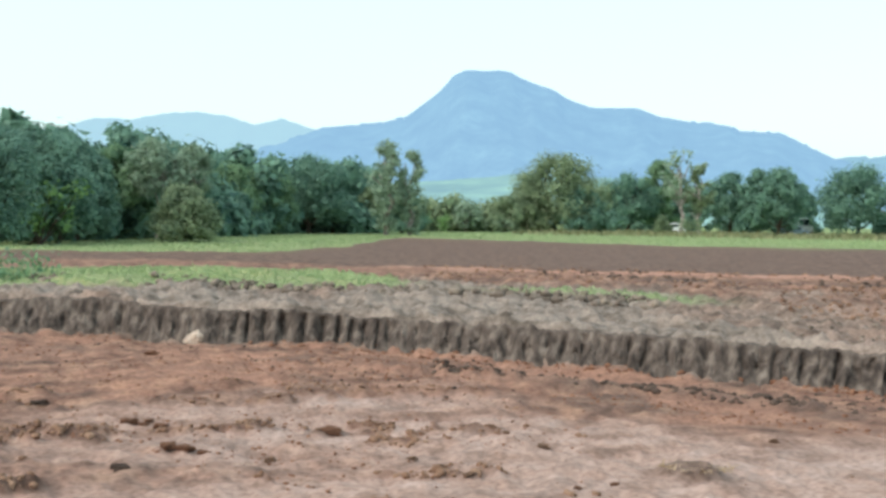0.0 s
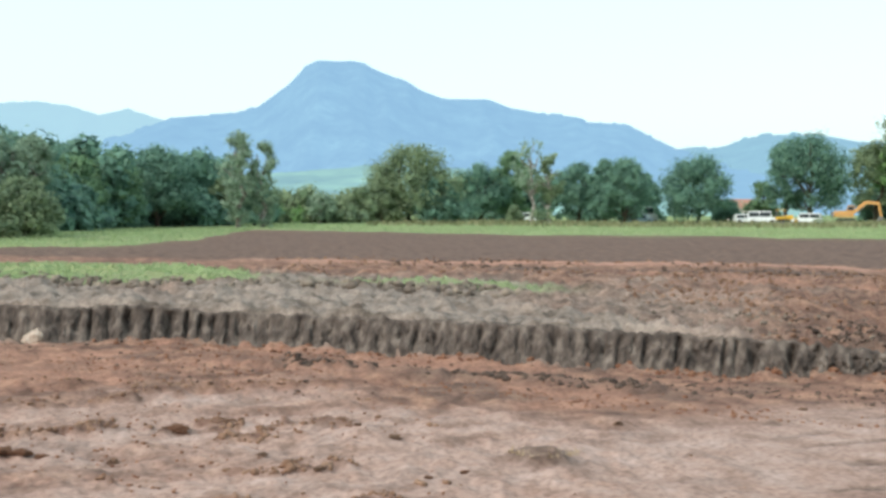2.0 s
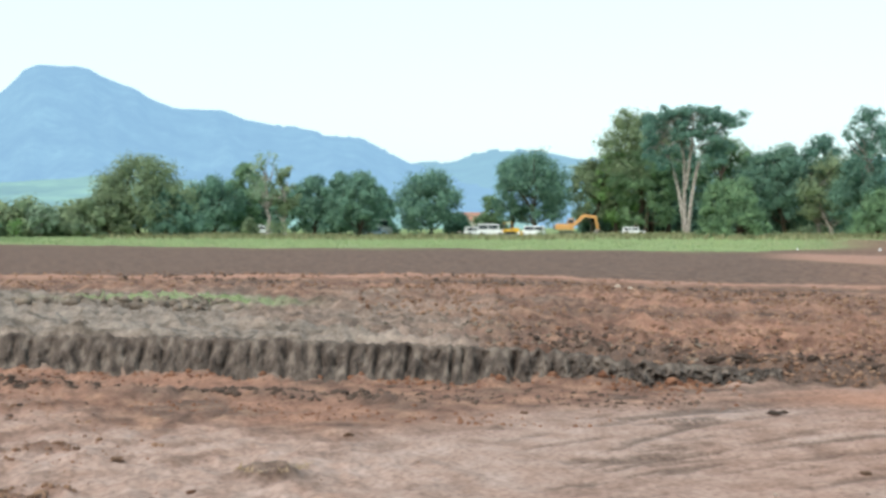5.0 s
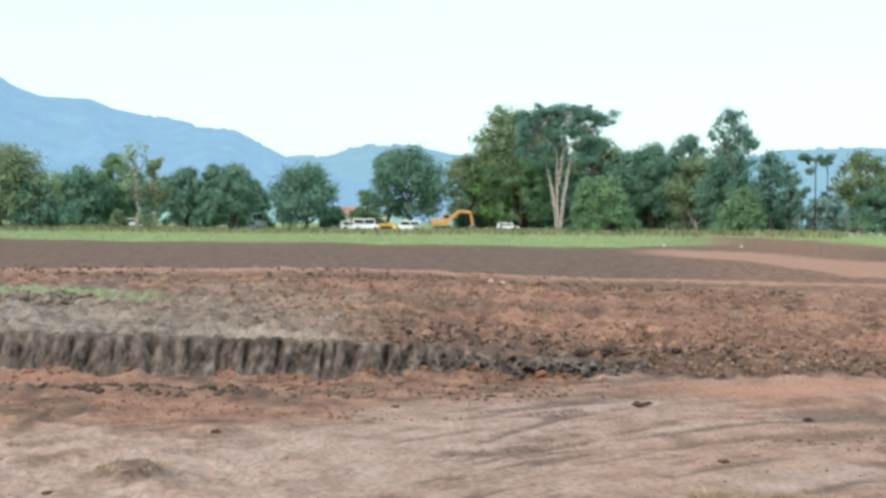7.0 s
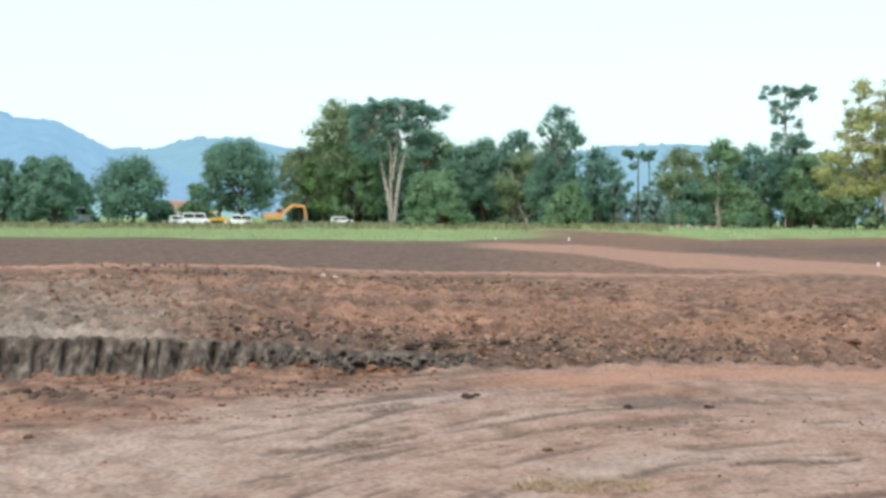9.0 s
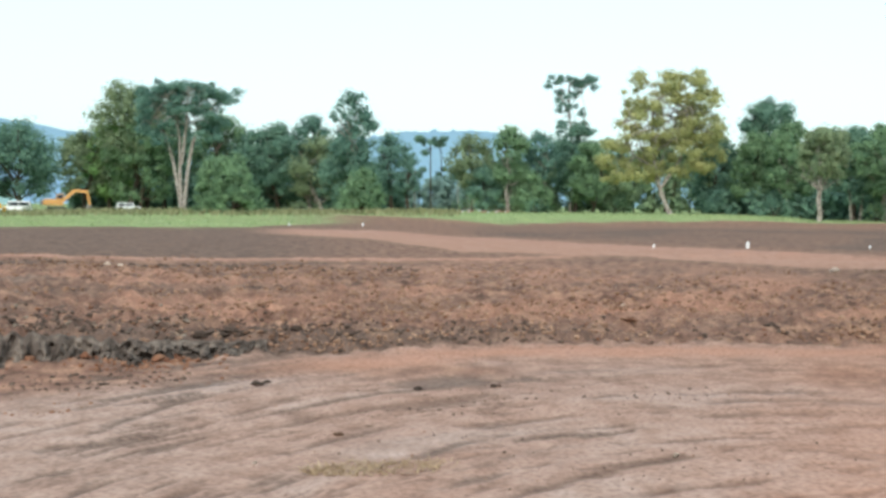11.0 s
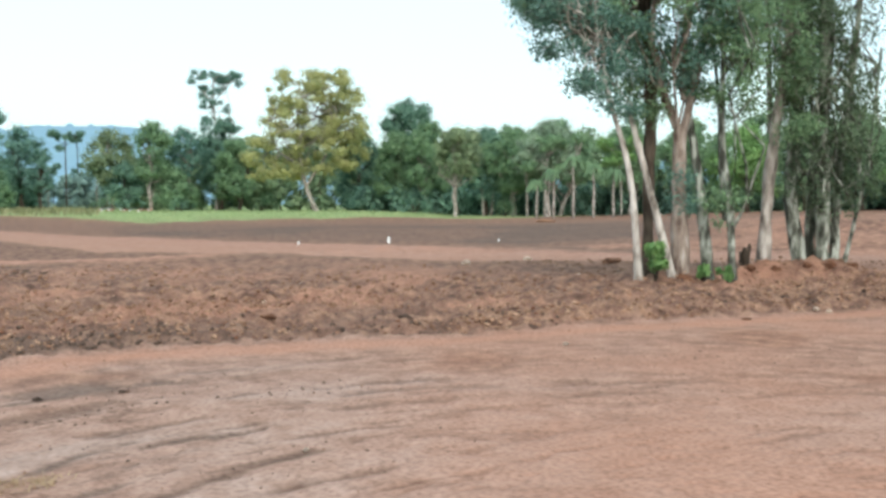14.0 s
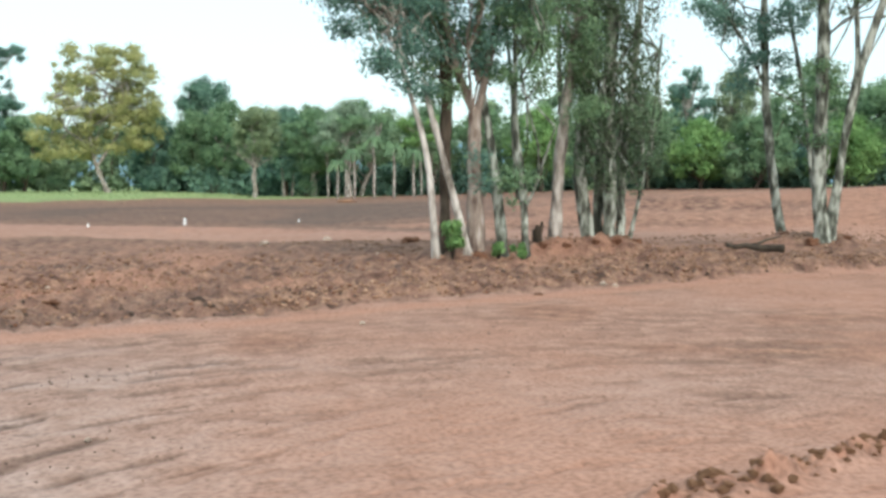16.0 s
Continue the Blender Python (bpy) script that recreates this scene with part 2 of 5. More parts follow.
RUTS = [((-51, 7.0), (-54.5, 7.5), (-58.5, 8.1)), ((-58, 9.6), (-63, 10.1), (-69.5, 10.6)), ((-63.5, 8.8), (-70, 9.6), (-78.7, 10.1)), ((-64.5, 7.1), (-68, 7.7), (-73, 8.4)),
        ((-49, 6.6), (-51, 6.9), (-53, 7.2)), ((-72, 6.4), (-78, 6.9), (-86, 7.9)), ((-80, 8.6), (-88, 9.7), (-96, 11.0)), ((-66, 6.3), (-71, 7.0), (-76, 7.6)), ((-88, 8.5), (-96, 9.8), (-106, 12)),
        ((-44, 8.4), (-47, 9.2), (-50, 9.9)), ((-60, 7.1), (-63, 7.6), (-66, 8.0)), ((-85, 6.6), (-92, 7.3), (-99, 8.4))]


HEAP_LINE = [(-102, 5.75), (-105, 6.05), (-108.5, 6.5), (-112.5, 7.35), (-118, 8.6)]
MOUNDS = [(-95.5, 23.6, 0.16, 0.5), (-96.6, 23.6, 0.16, 0.6), (-97.8, 24.0, 0.18, 0.7), (-99.0, 24.2, 0.2, 0.7), (-100.2, 24.6, 0.16, 0.5), (-107.4, 27.6, 0.25, 0.8), (-108.6, 26.6, 0.3, 0.9), (-110.4, 26.4, 0.2, 0.7), (-92.4, 22.6, 0.05, 0.7)]
streak_rng = np.random.default_rng(11)
STREAKS = []  # short scraped streaks on the graded strip: corners and half width
for _ in range(150):
    a_, d_ = streak_rng.uniform(-118, -36), streak_rng.uniform(5.2, 12.0)
    run, slant = streak_rng.uniform(1.5, 8.0) * 9 / d_, streak_rng.uniform(0.07, 0.13) * (1.0 if a_ > -90 else 1.3)
    STREAKS.append((((a_, d_), (a_ - run / 2, d_ + slant * run * 0.6), (a_ - run, d_ + slant * run)), streak_rng.uniform(0.016, 0.028)))
STREAKS += [(tuple(r), 0.06) for r in RUTS]


def streak_field(az, d, seed):
    """How strongly the ground is scraped, from 0 to 1."""
    out = np.zeros(np.shape(az))
    for line, half in STREAKS:
        a0, a1 = max(p[0] for p in line) + 2, min(p[0] for p in line) - 2
        d0, d1 = min(p[1] for p in line) - 0.4, max(p[1] for p in line) + 0.4
        m = (az < a0) & (az > a1) & (d > d0) & (d < d1)
        if m.any():
            x, y = xy(az[m], d[m])
            off = far_of(x, y, line) + 0.08 * (fbm(x, y, 0.5, 2, seed) - 0.5)
            out[m] = np.maximum(out[m], np.exp(-((off / half) ** 2)) * ramp(fbm(x, y, 0.3, 3, seed + 3), 0.42, 0.56))
    return out


TURNS = [(-30, -1.2), (-40, 0.0), (-50, 1.4), (-58, 2.6), (-68, 3.6), (-80, 4.5), (-90, 5.0), (-118, 5.8)]


def wheel_arcs(az, d):
    """Thin broken scratches and broad bands along the arcs of turning wheels, each from 0 to 1."""
    x, y = xy(az, d)
    q = d - along(az, TURNS) + 0.10 * (fbm(x, y, 1.4, 2, 111) - 0.5)
    thin = ramp(fbm(az * 0.13, q * 4.6, 1.0, 3, 112), 0.57, 0.65) * ramp(fbm(x, y, 0.9, 4, 113), 0.42, 0.53)
    thin = np.maximum(thin, 0.8 * ramp(fbm(az * 0.3, q * 8.0, 1.0, 2, 116), 0.63, 0.74) * ramp(fbm(x, y, 0.5, 3, 117), 0.40, 0.58))
    band = ramp(fbm(az * 0.05, q * 1.5, 1.0, 3, 114), 0.36, 0.64)
    return thin * ramp(-az, 30, 46) * ramp(d, 2.5, 5.0), band


def far_of(x, y, pts):
    """Distance in the plan to a bent line given as (bearing, distance) corners."""
    best = np.full(x.shape, 1e9)
    corners = [xy(*p) for p in pts]
    for (ax, ay), (bx, by) in zip(corners, corners[1:]):
        k = np.clip(((x - ax) * (bx - ax) + (y - ay) * (by - ay)) / ((bx - ax) ** 2 + (by - ay) ** 2), 0, 1)
        best = np.minimum(best, np.hypot(x - ax - k * (bx - ax), y - ay - k * (by - ay)))
    return best


def windrow(az, d):
    """Low crumbly ridges left by the blade on the rough end of the strip."""
    x, y = xy(az, d)
    ridge = ramp(fbm(az * 0.11 + 0.25 * d, d * 2.0, 1.0, 4, 97), 0.50, 0.66) * ramp(fbm(x, y, 0.30, 4, 98), 0.36, 0.60)
    return ridge * (1 - 0.75 * ramp(-az, 4, 20)) * (1 - ramp(-az, 26, 36)) * ramp(d, 4.5, 5.5) * (1 - ramp(d, 10.0, 12.0))


def ground_z(az, d, relief=True):
    az, d = np.asarray(az, float), np.asarray(d, float)
    x, y = xy(az, d)
    edge = along(az, EDGE)
    past = d - edge
    z = along(az, STEP) * ramp(past, 0.22, 0.5) * (1 - 0.55 * ramp(past, 6, 45))
    z = z * (1 - ramp(d, 60, 110)) + along(az, FAR_RISE) * ramp(d, 90, 165) - 0.13 * ramp(-az, 54, 62) * np.exp(-(((d - 55) / 24) ** 2))
    # red spoil bank past the second road, to the right
    z = z + along(az, [(-84, 0), (-90, 0.35), (-99, 1.0), (-107, 1.25), (-113, 1.55), (-128, 1.6)]) * ramp(d, 35.5, 46) * (1 - 0.5 * ramp(d, 70, 130))
    # low berm under the near trees
    z = z + 0.04 * ramp(-az, 84, 90) * np.exp(-(((past - 6.5) / 3.5) ** 2))
    # crest and dip along the field's track
    z = z + 0.10 * np.exp(-(((d - along(az, [(14, 31), (-10, 28), (-20, 26.5), (-35, 27.5), (-48, 29), (-64, 33), (-80, 40)])) / 0.9) ** 2)) * ramp(-az, 5, 15)
    if relief:
        inner = 1 - ramp(past, -0.5, 0.3)
        calm = inner * ramp(-az + 2.5 * (fbm(x, y, 3, 2, 31) - 0.5) * 8, 22, 38)
        near = 1 - ramp(d, 60, 160)
        lump = 1.3 * (fbm(x, y, 0.5, 5, 3) - 0.5) + 0.7 * (fbm(x, y, 0.16, 3, 4) - 0.5) + 0.9 * np.maximum(fbm(x, y, 0.22, 3, 6) - 0.55, 0)
        lump = lump + 0.8 * np.maximum(fbm(x, y, 0.30, 2, 7) - 0.52, 0) + 0.5 * (fbm(x, y, 0.09, 2, 14) - 0.5)
        z = z + near * lump * ((0.20 - 0.13 * ramp(d, 22, 27)) * (1 - inner) + inner * (0.016 + 0.055 * (1 - calm) * ramp(d, 4, 7)))
        z = z + near * (fbm(x, y, 3.2, 3, 9) - 0.5) * (0.16 * (1 - inner) + 0.06 * inner)
        z = z + 0.07 * windrow(az, d)
        if np.ndim(az):
            z = z - 0.013 * streak_field(az, d, 200) - 0.012 * inner * wheel_arcs(az, d)[0]
        z = z + 0.11 * np.exp(-(((d - along(az, HEAP_LINE)) / 0.19) ** 2)) * ramp(-az, 100.5, 103) * np.clip(0.1 + 3.2 * (fbm(x, y, 0.20, 4, 131) - 0.25), 0, 2)
        for ma, md, mh, mr in MOUNDS:
            mx, my = xy(ma, md)
            z = z + mh * np.exp(-(((x - mx) ** 2 + (y - my) ** 2) / mr**2)) * (0.6 + 0.8 * fbm(x, y, 0.4, 3, 95))
        z = z + 0.12 * np.exp(-((far_of(x, y, [(-81.5, 40.5), (-86, 38.6), (-90, 37.2)]) / 0.5) ** 2))
        z = z + 0.11 * np.exp(-(((az + 25.0) / 1.5) ** 4) - ((d - 7.15) / 0.2) ** 2)
        # crawler prints across the slope below the bank
        off = far_of(x, y, [(-12, 12.0), (-17.5, 11.1), (-23, 10.7), (-31, 10.3)])
        z = z + (0.05 + 0.035 * np.sin(np.radians(az) * 11.0 * 26 + 3 * fbm(x, y, 0.8, 2, 92)) * ramp(fbm(x, y, 1.2, 2, 93), 0.3, 0.55)) * np.exp(-((off / 0.26) ** 2))
    return z


def ground_soils(az, d):
    """How much of each kind of soil or turf lies where."""
    x, y = xy(az, d)
    wob = fbm(x, y, 2.2, 4, 41) - 0.5
    wob_far = fbm(x, y, 9, 4, 43) - 0.5
    past = d - along(az, EDGE) + 0.8 * wob + 0.35 * (fbm(x, y, 0.4, 3, 44) - 0.5)
    inner = 1 - ramp(past, -0.25, 0.2)
    streak = fbm(x * 0.35 + y * 0.1, y * 1.6, 1.3, 4, 47)
    # pale trampled clay on the graded strip, redder toward its far side
    reach = along(az, [(14, 9.2), (4, 10.2), (-6, 10.6), (-14, 10.8), (-20, 9.4), (-28, 8.6), (-35, 9.4), (-42, 10.0), (-48, 10.9), (-128, 10.9)])
    pale = inner * (1 - ramp(d + 2.2 * wob, reach - 0.9, reach + 0.7)) * (0.4 + 0.35 * ramp(-az, 35, 50) + 0.25 * ramp(streak, 0.32, 0.55) + 0.35 * ramp(streak, 0.32, 0.55) * (1 - ramp(-az, 35, 50)))
    pale = np.maximum(pale, inner * 0.65 * ramp(-az, 44, 52) * ramp(fbm(x, y, 1.6, 3, 77), 0.25, 0.5))
    orange = inner * ramp(-az, 48, 58) * np.exp(-(((past + 0.85 + 0.5 * wob) / 0.62) ** 2)) * 0.95
    orange = np.maximum(orange, inner * 0.72 * ramp(-az, 66, 92) * (0.45 + 0.55 * ramp(fbm(x, y, 2.6, 3, 91), 0.25, 0.6)))
    orange = np.maximum(orange, inner * (1 - ramp(-az, 30, 45)) * 0.5 * ramp(fbm(x, y, 2.0, 3, 53), 0.52, 0.68) * ramp(d, 9.5, 11.5))
    dark = inner * 0.3 * ramp(fbm(x, y, 0.3, 4, 59), 0.56, 0.70) * (1 - ramp(-az, 30, 50))
    clay = inner * (1 - ramp(-az, 16, 30)) * ramp(d, 5.6, 6.4) * (1 - ramp(d + 1.2 * wob, 8.6, 9.8)) * ramp(fbm(x * 0.5, y * 1.4, 1.1, 4, 141), 0.40, 0.50)
    pale = np.maximum(pale, 0.95 * clay)
    pale = pale * (1 - 0.95 * ramp(windrow(az, d), 0.1, 0.5))
    dark = np.maximum(dark, 0.5 * windrow(az, d))
    pale = pale * (1 - 0.2 * ramp(-az, 70, 90)) * (1 - 0.45 * ramp(az, -4, 7))
    arcs, bands = wheel_arcs(az, d)
    pale = pale * (1 - 0.22 * bands * inner * ramp(-az, 34, 46))
    orange = np.maximum(orange, 0.2 * inner * bands * ramp(-az, 40, 60))
    dark = np.maximum(dark, 0.95 * streak_field(az, d, 200))
    dark = np.maximum(dark, 0.8 * inner * arcs)
    # churned red-orange earth between the pale clay and the bank
    churn = inner * (1 - ramp(-az, 34, 46)) * ramp(d + 1.6 * wob, reach - 0.4, reach + 0.9)
    orange = np.maximum(orange, churn * (0.05 + 0.35 * ramp(fbm(x, y, 0.7, 4, 121), 0.40, 0.62)))
    dark = np.maximum(dark, churn * 0.7 * ramp(fbm(x * 0.6, y * 1.5, 0.55, 4, 122), 0.52, 0.68))
    dark = np.maximum(dark, np.exp(-(((az + 25.0) / 2.6) ** 2) - ((d - 7.12 - 0.06 * (az + 25)) / 0.26) ** 2) * (0.6 + 0.4 * ramp(fbm(x, y, 0.4, 4, 62), 0.25, 0.6)))
    dark = np.maximum(dark, 0.8 * np.exp(-((far_of(x, y, [(-12, 12.0), (-17.5, 11.1), (-23, 10.7), (-31, 10.3)]) / 0.35) ** 2)))
    out = 1 - inner
    # grey dry top of the cut, fading to red soil on the right
    grey = out * (1 - ramp(past + 6 * wob, 6, 11)) * (1 - ramp(-az + 14 * wob, 33, 40))
    lip = out * (1 - ramp(past + 1.5 * wob, 1.4, 2.6)) * ramp(-az, 2, 12) * (0.7 + 0.5 * np.exp(-(((az + 31) / 3.0) ** 2))) * (1 - ramp(-az, 34, 38))
    pale = np.maximum(pale, 0.6 * lip)
    grey = grey * (0.55 + 0.45 * ramp(fbm(x, y, 1.8, 4, 67), 0.3, 0.6))
    dark = np.maximum(dark, out * 0.6 * (1 - ramp(past, 6, 10)) * ramp(past, 0.9, 1.8) * ramp(fbm(x, y, 0.9, 4, 66), 0.46, 0.64) * (1 - ramp(-az, 30, 38)))
    dark = np.maximum(dark, out * 0.32 * ramp(-az, 28, 40) * ramp(fbm(x, y, 3.0, 4, 68), 0.46, 0.66))
    orange = np.maximum(orange, out * 0.55 * ramp(-az, 26, 40) * ramp(past, 1.5, 3.5) * (1 - ramp(d, 26, 32)) * ramp(fbm(x * 0.5, y * 1.3, 1.6, 5, 69), 0.44, 0.62))
    # dark crumbs along the edge of the graded strip
    dark = np.maximum(dark, out * (1 - ramp(past, 0.8, 2.4)) * ramp(-az, 36, 44) * (0.45 + 0.4 * (1 - ramp(-az, 55, 75))) * (1 - 0.55 * ramp(-az, 68, 84)))
    track = along(az, [(14, 31), (-10, 28), (-20, 26.5), (-35, 27.5), (-48, 29), (-64, 33), (-80, 40)])
    dark = np.maximum(dark, out * 0.75 * ramp(d + 3 * wob, track + 0.8, track + 2.0) * (1 - ramp(d, 80, 120)) * (1 - 0.7 * ramp(-az, 50, 60)))
    dark = np.maximum(dark, out * 0.95 * np.exp(-(((d - track + 1.9 + 0.8 * wob) / 0.75) ** 2)) * ramp(-az, 18, 26) * (1 - ramp(-az, 55, 64)))
    dark = np.maximum(dark, out * 0.55 * (1 - 0.5 * ramp(-az, 60, 80)) * ramp(fbm(x, y, 1.6, 5, 71), 0.53, 0.68) * (1 - ramp(d, 22, 28)))
    dark = np.maximum(dark, (0.45 + 0.4 * ramp(fbm(x, y, 6, 3, 88), 0.35, 0.6)) * ramp(-az, 60, 65) * (1 - ramp(-az, 88, 96)) * ramp(d + 4 * wob_far, along(az, [(-58, 68), (-65, 57), (-74, 49), (-80, 47), (-90, 42)]), along(az, [(-58, 74), (-65, 62), (-74, 52), (-80, 51), (-90, 46)])) * (1 - ramp(d, 80, 100)))
    orange = np.maximum(orange, np.exp(-(((d - track) / 0.5) ** 2)) * ramp(-az, 8, 16))
    pale = np.maximum(pale, 0.85 * np.exp(-(((d - track) / 0.4) ** 2)) * ramp(-az, 8, 16))
    # the second graded road
    road = ramp(d, along(az, [(-50, 60), (-57, 52), (-62, 40), (-68, 37.5), (-76, 33.5), (-85, 30.8), (-99, 30), (-107, 30), (-128, 33)]) - 0.4,
                along(az, [(-50, 62), (-57, 54), (-62, 41), (-68, 38.5), (-76, 34.5), (-85, 31.5), (-99, 30.8), (-107, 30.8), (-128, 34)]))
    road = road * (1 - ramp(d, along(az, [(-50, 72), (-57, 69), (-64, 56), (-73, 47.5), (-80, 44.5), (-89, 36.5), (-107, 37), (-128, 38)]),
                            along(az, [(-50, 76), (-57, 73), (-64, 59), (-73, 49.5), (-80, 46.5), (-89, 38), (-107, 38.5), (-128, 40)])))
    road = road * ramp(-az, 50, 54)
    dark, grey = dark * (1 - road), grey * (1 - road)
    isle = np.exp(-((far_of(x, y, [(-81.5, 40.5), (-86, 38.6), (-90, 37.2)]) / 0.6) ** 2))
    road = road * (1 - isle)
    dark = np.maximum(dark, 0.9 * isle)
    pale = np.maximum(pale, 0.45 * road)
    orange = np.maximum(orange, 0.55 * road)
    # turf
    tip = fbm(x, y, 4, 4, 73) - 0.5
    turf = ramp(d + 2.5 * tip, 18.6, 19.2) * (1 - ramp(d + 3 * tip, along(az, [(14, 23), (3, 25), (-5, 25), (-10, 22), (-14, 20)]), along(az, [(14, 24), (3, 26.5), (-5, 26.5), (-10, 23), (-14, 20.5)]))) * (1 - ramp(-az + 8 * tip, 8.5, 12))
    turf = np.maximum(turf, 0.95 * np.exp(-((far_of(x, y, [(-17, 18.9), (-20, 18.8), (-24.5, 17.9)]) / 0.75) ** 2)) * ramp(tip, -0.3, -0.1))
    turf = np.maximum(turf, 0.7 * np.exp(-((far_of(x, y, [(-28.5, 16.9), (-31, 16.7)]) / 0.5) ** 2)) * ramp(tip, -0.15, 0.1))
    left = along(az, [(14, 40), (1, 41), (-5, 44.5), (-8, 53), (-9.5, 68), (-11, 95)])
    turf = np.maximum(turf, ramp(d + 5 * tip, left, left + 3) * (1 - ramp(-az, 12, 14)))
    turf = np.maximum(turf, ramp(d + 9 * tip, along(az, [(-9, 98), (-12, 92), (-17, 80), (-25, 71), (-36, 70), (-42, 68), (-51, 74), (-54, 84)]), along(az, [(-9, 106), (-12, 99), (-17, 86), (-25, 77), (-36, 76), (-42, 74), (-51, 81), (-54, 96)])) * (1 - ramp(-az, 52, 58)))
    turf = np.maximum(turf, ramp(d + 12 * tip, along(az, [(-54, 135), (-59, 118), (-64, 92), (-67, 100), (-76, 118), (-82, 120), (-88, 150), (-128, 165)]), along(az, [(-54, 150), (-59, 135), (-64, 100), (-67, 108), (-76, 124), (-82, 128), (-88, 165), (-128, 185)])) * ramp(-az, 52, 57))
    # thrown-up dark earth along the turf's near edge
    spoil_line = along(az, [(-9, 97), (-12, 90), (-17, 78), (-25, 70), (-36, 69), (-42, 67), (-51, 73)])
    dark = np.maximum(dark, ramp(-az, 10, 14) * (1 - ramp(-az, 46, 52)) * np.exp(-(((d - spoil_line - 4) / 2.2) ** 2)) * ramp(fbm(x, y, 5, 3, 126), 0.42, 0.56))
    turf = turf * (1 - 0.8 * ramp(-az, 10, 14) * (1 - ramp(-az, 46, 52)) * np.exp(-(((d - spoil_line - 5) / 2.2) ** 2)) * ramp(fbm(x, y, 5, 3, 126), 0.42, 0.56))
    turf = np.maximum(turf, ramp(d, 200, 260))
    turf = turf * np.where(d > 120, 1.0, 0.75 + 0.25 * ramp(tip, -0.2, 0.15))
    spoil = ramp(-az, 92, 97) * ramp(d, 34, 37) * (1 - ramp(d, 70, 90))
    dark = dark * (1 - spoil)
    orange = np.maximum(orange, 0.6 * spoil * ramp(fbm(x, y, 2, 3, 79), 0.3, 0.6))
    heap = np.exp(-(((d - along(az, HEAP_LINE)) / 0.2) ** 2)) * ramp(-az, 100.5, 103)
    pale, orange, dark = pale * (1 - heap), np.maximum(orange * (1 - heap), 0.8 * heap * ramp(fbm(x, y, 0.25, 3, 132), 0.3, 0.55)), dark * (1 - heap)
    orange = orange * (1 - 0.75 * dark * (1 - inner)) * ramp(d, 1.5, 5.0)
    wet = pale * ramp(fbm(x, y, 1.3, 3, 83), 0.45, 0.65)
    return np.stack([pale, dark, grey], -1), np.stack([orange, turf, wet], -1)


def build_ground():
    rings = [0.0, 0.6, 1.2, 2.0, 2.8, 3.4, 3.8]
    while rings[-1] < 420:
        d = rings[-1]
        rings.append(d + max(0.026, min(2.1 * d * d / 3165.0, 0.06 * d)))
    rings += [500, 650, 900, 1300, 1900, 2800, 4200]
    rings = np.array(rings[1:])
    az = np.concatenate([np.arange(14, -122, -0.135), np.arange(-122, -345, -3.0)])
    A, D = np.meshgrid(np.where(az < -166, az + 360, az), rings)
    x, y = xy(A, D)
    z = ground_z(A, D) - 0.0002 * np.maximum(D - 300, 0)
    verts = np.stack([x, y, z], -1).reshape(-1, 3)
    n, m = A.shape
    i, j = np.meshgrid(np.arange(n - 1), np.arange(m), indexing="ij")
    a, b = i * m + j, i * m + (j + 1) % m
    faces = np.stack([a, b, b + m, a + m], -1).reshape(-1, 4)[:, ::-1]
    verts = np.concatenate([verts, [[0, 0, 0]]])
    hub = len(verts) - 1
    centre = np.stack([np.full(m, hub), (np.arange(m) + 1) % m, np.arange(m), np.arange(m)], -1)[:, :3]
    me = bpy.data.meshes.new("ground")
    me.vertices.add(len(verts))
    me.vertices.foreach_set("co", verts.ravel())
    k4, k3 = len(faces), len(centre)
    me.loops.add(4 * k4 + 3 * k3)
    me.loops.foreach_set("vertex_index", np.concatenate([faces.ravel(), centre[:, ::-1].ravel()]))
    me.polygons.add(k4 + k3)
    me.polygons.foreach_set("loop_start", np.concatenate([np.arange(k4) * 4, 4 * k4 + np.arange(k3) * 3]))
    me.update(calc_edges=True)
    me.polygons.foreach_set("use_smooth", np.ones(k4 + k3, bool))
    one, two = ground_soils(A.ravel(), D.ravel())
    for name, rgb in (("soil_a", one), ("soil_b", two)):
        rgba = np.zeros((len(verts), 4))
        rgba[:-1, :3] = np.clip(rgb, 0, 1)
        layer = me.attributes.new(name, "FLOAT_COLOR", "POINT")
        layer.data.foreach_set("color", rgba.ravel())
    me.materials.append(EARTH)
    return tagged(new("ground", me), "graded red earth with pale tracks and turf", "ground", kind="structure")


build_ground()


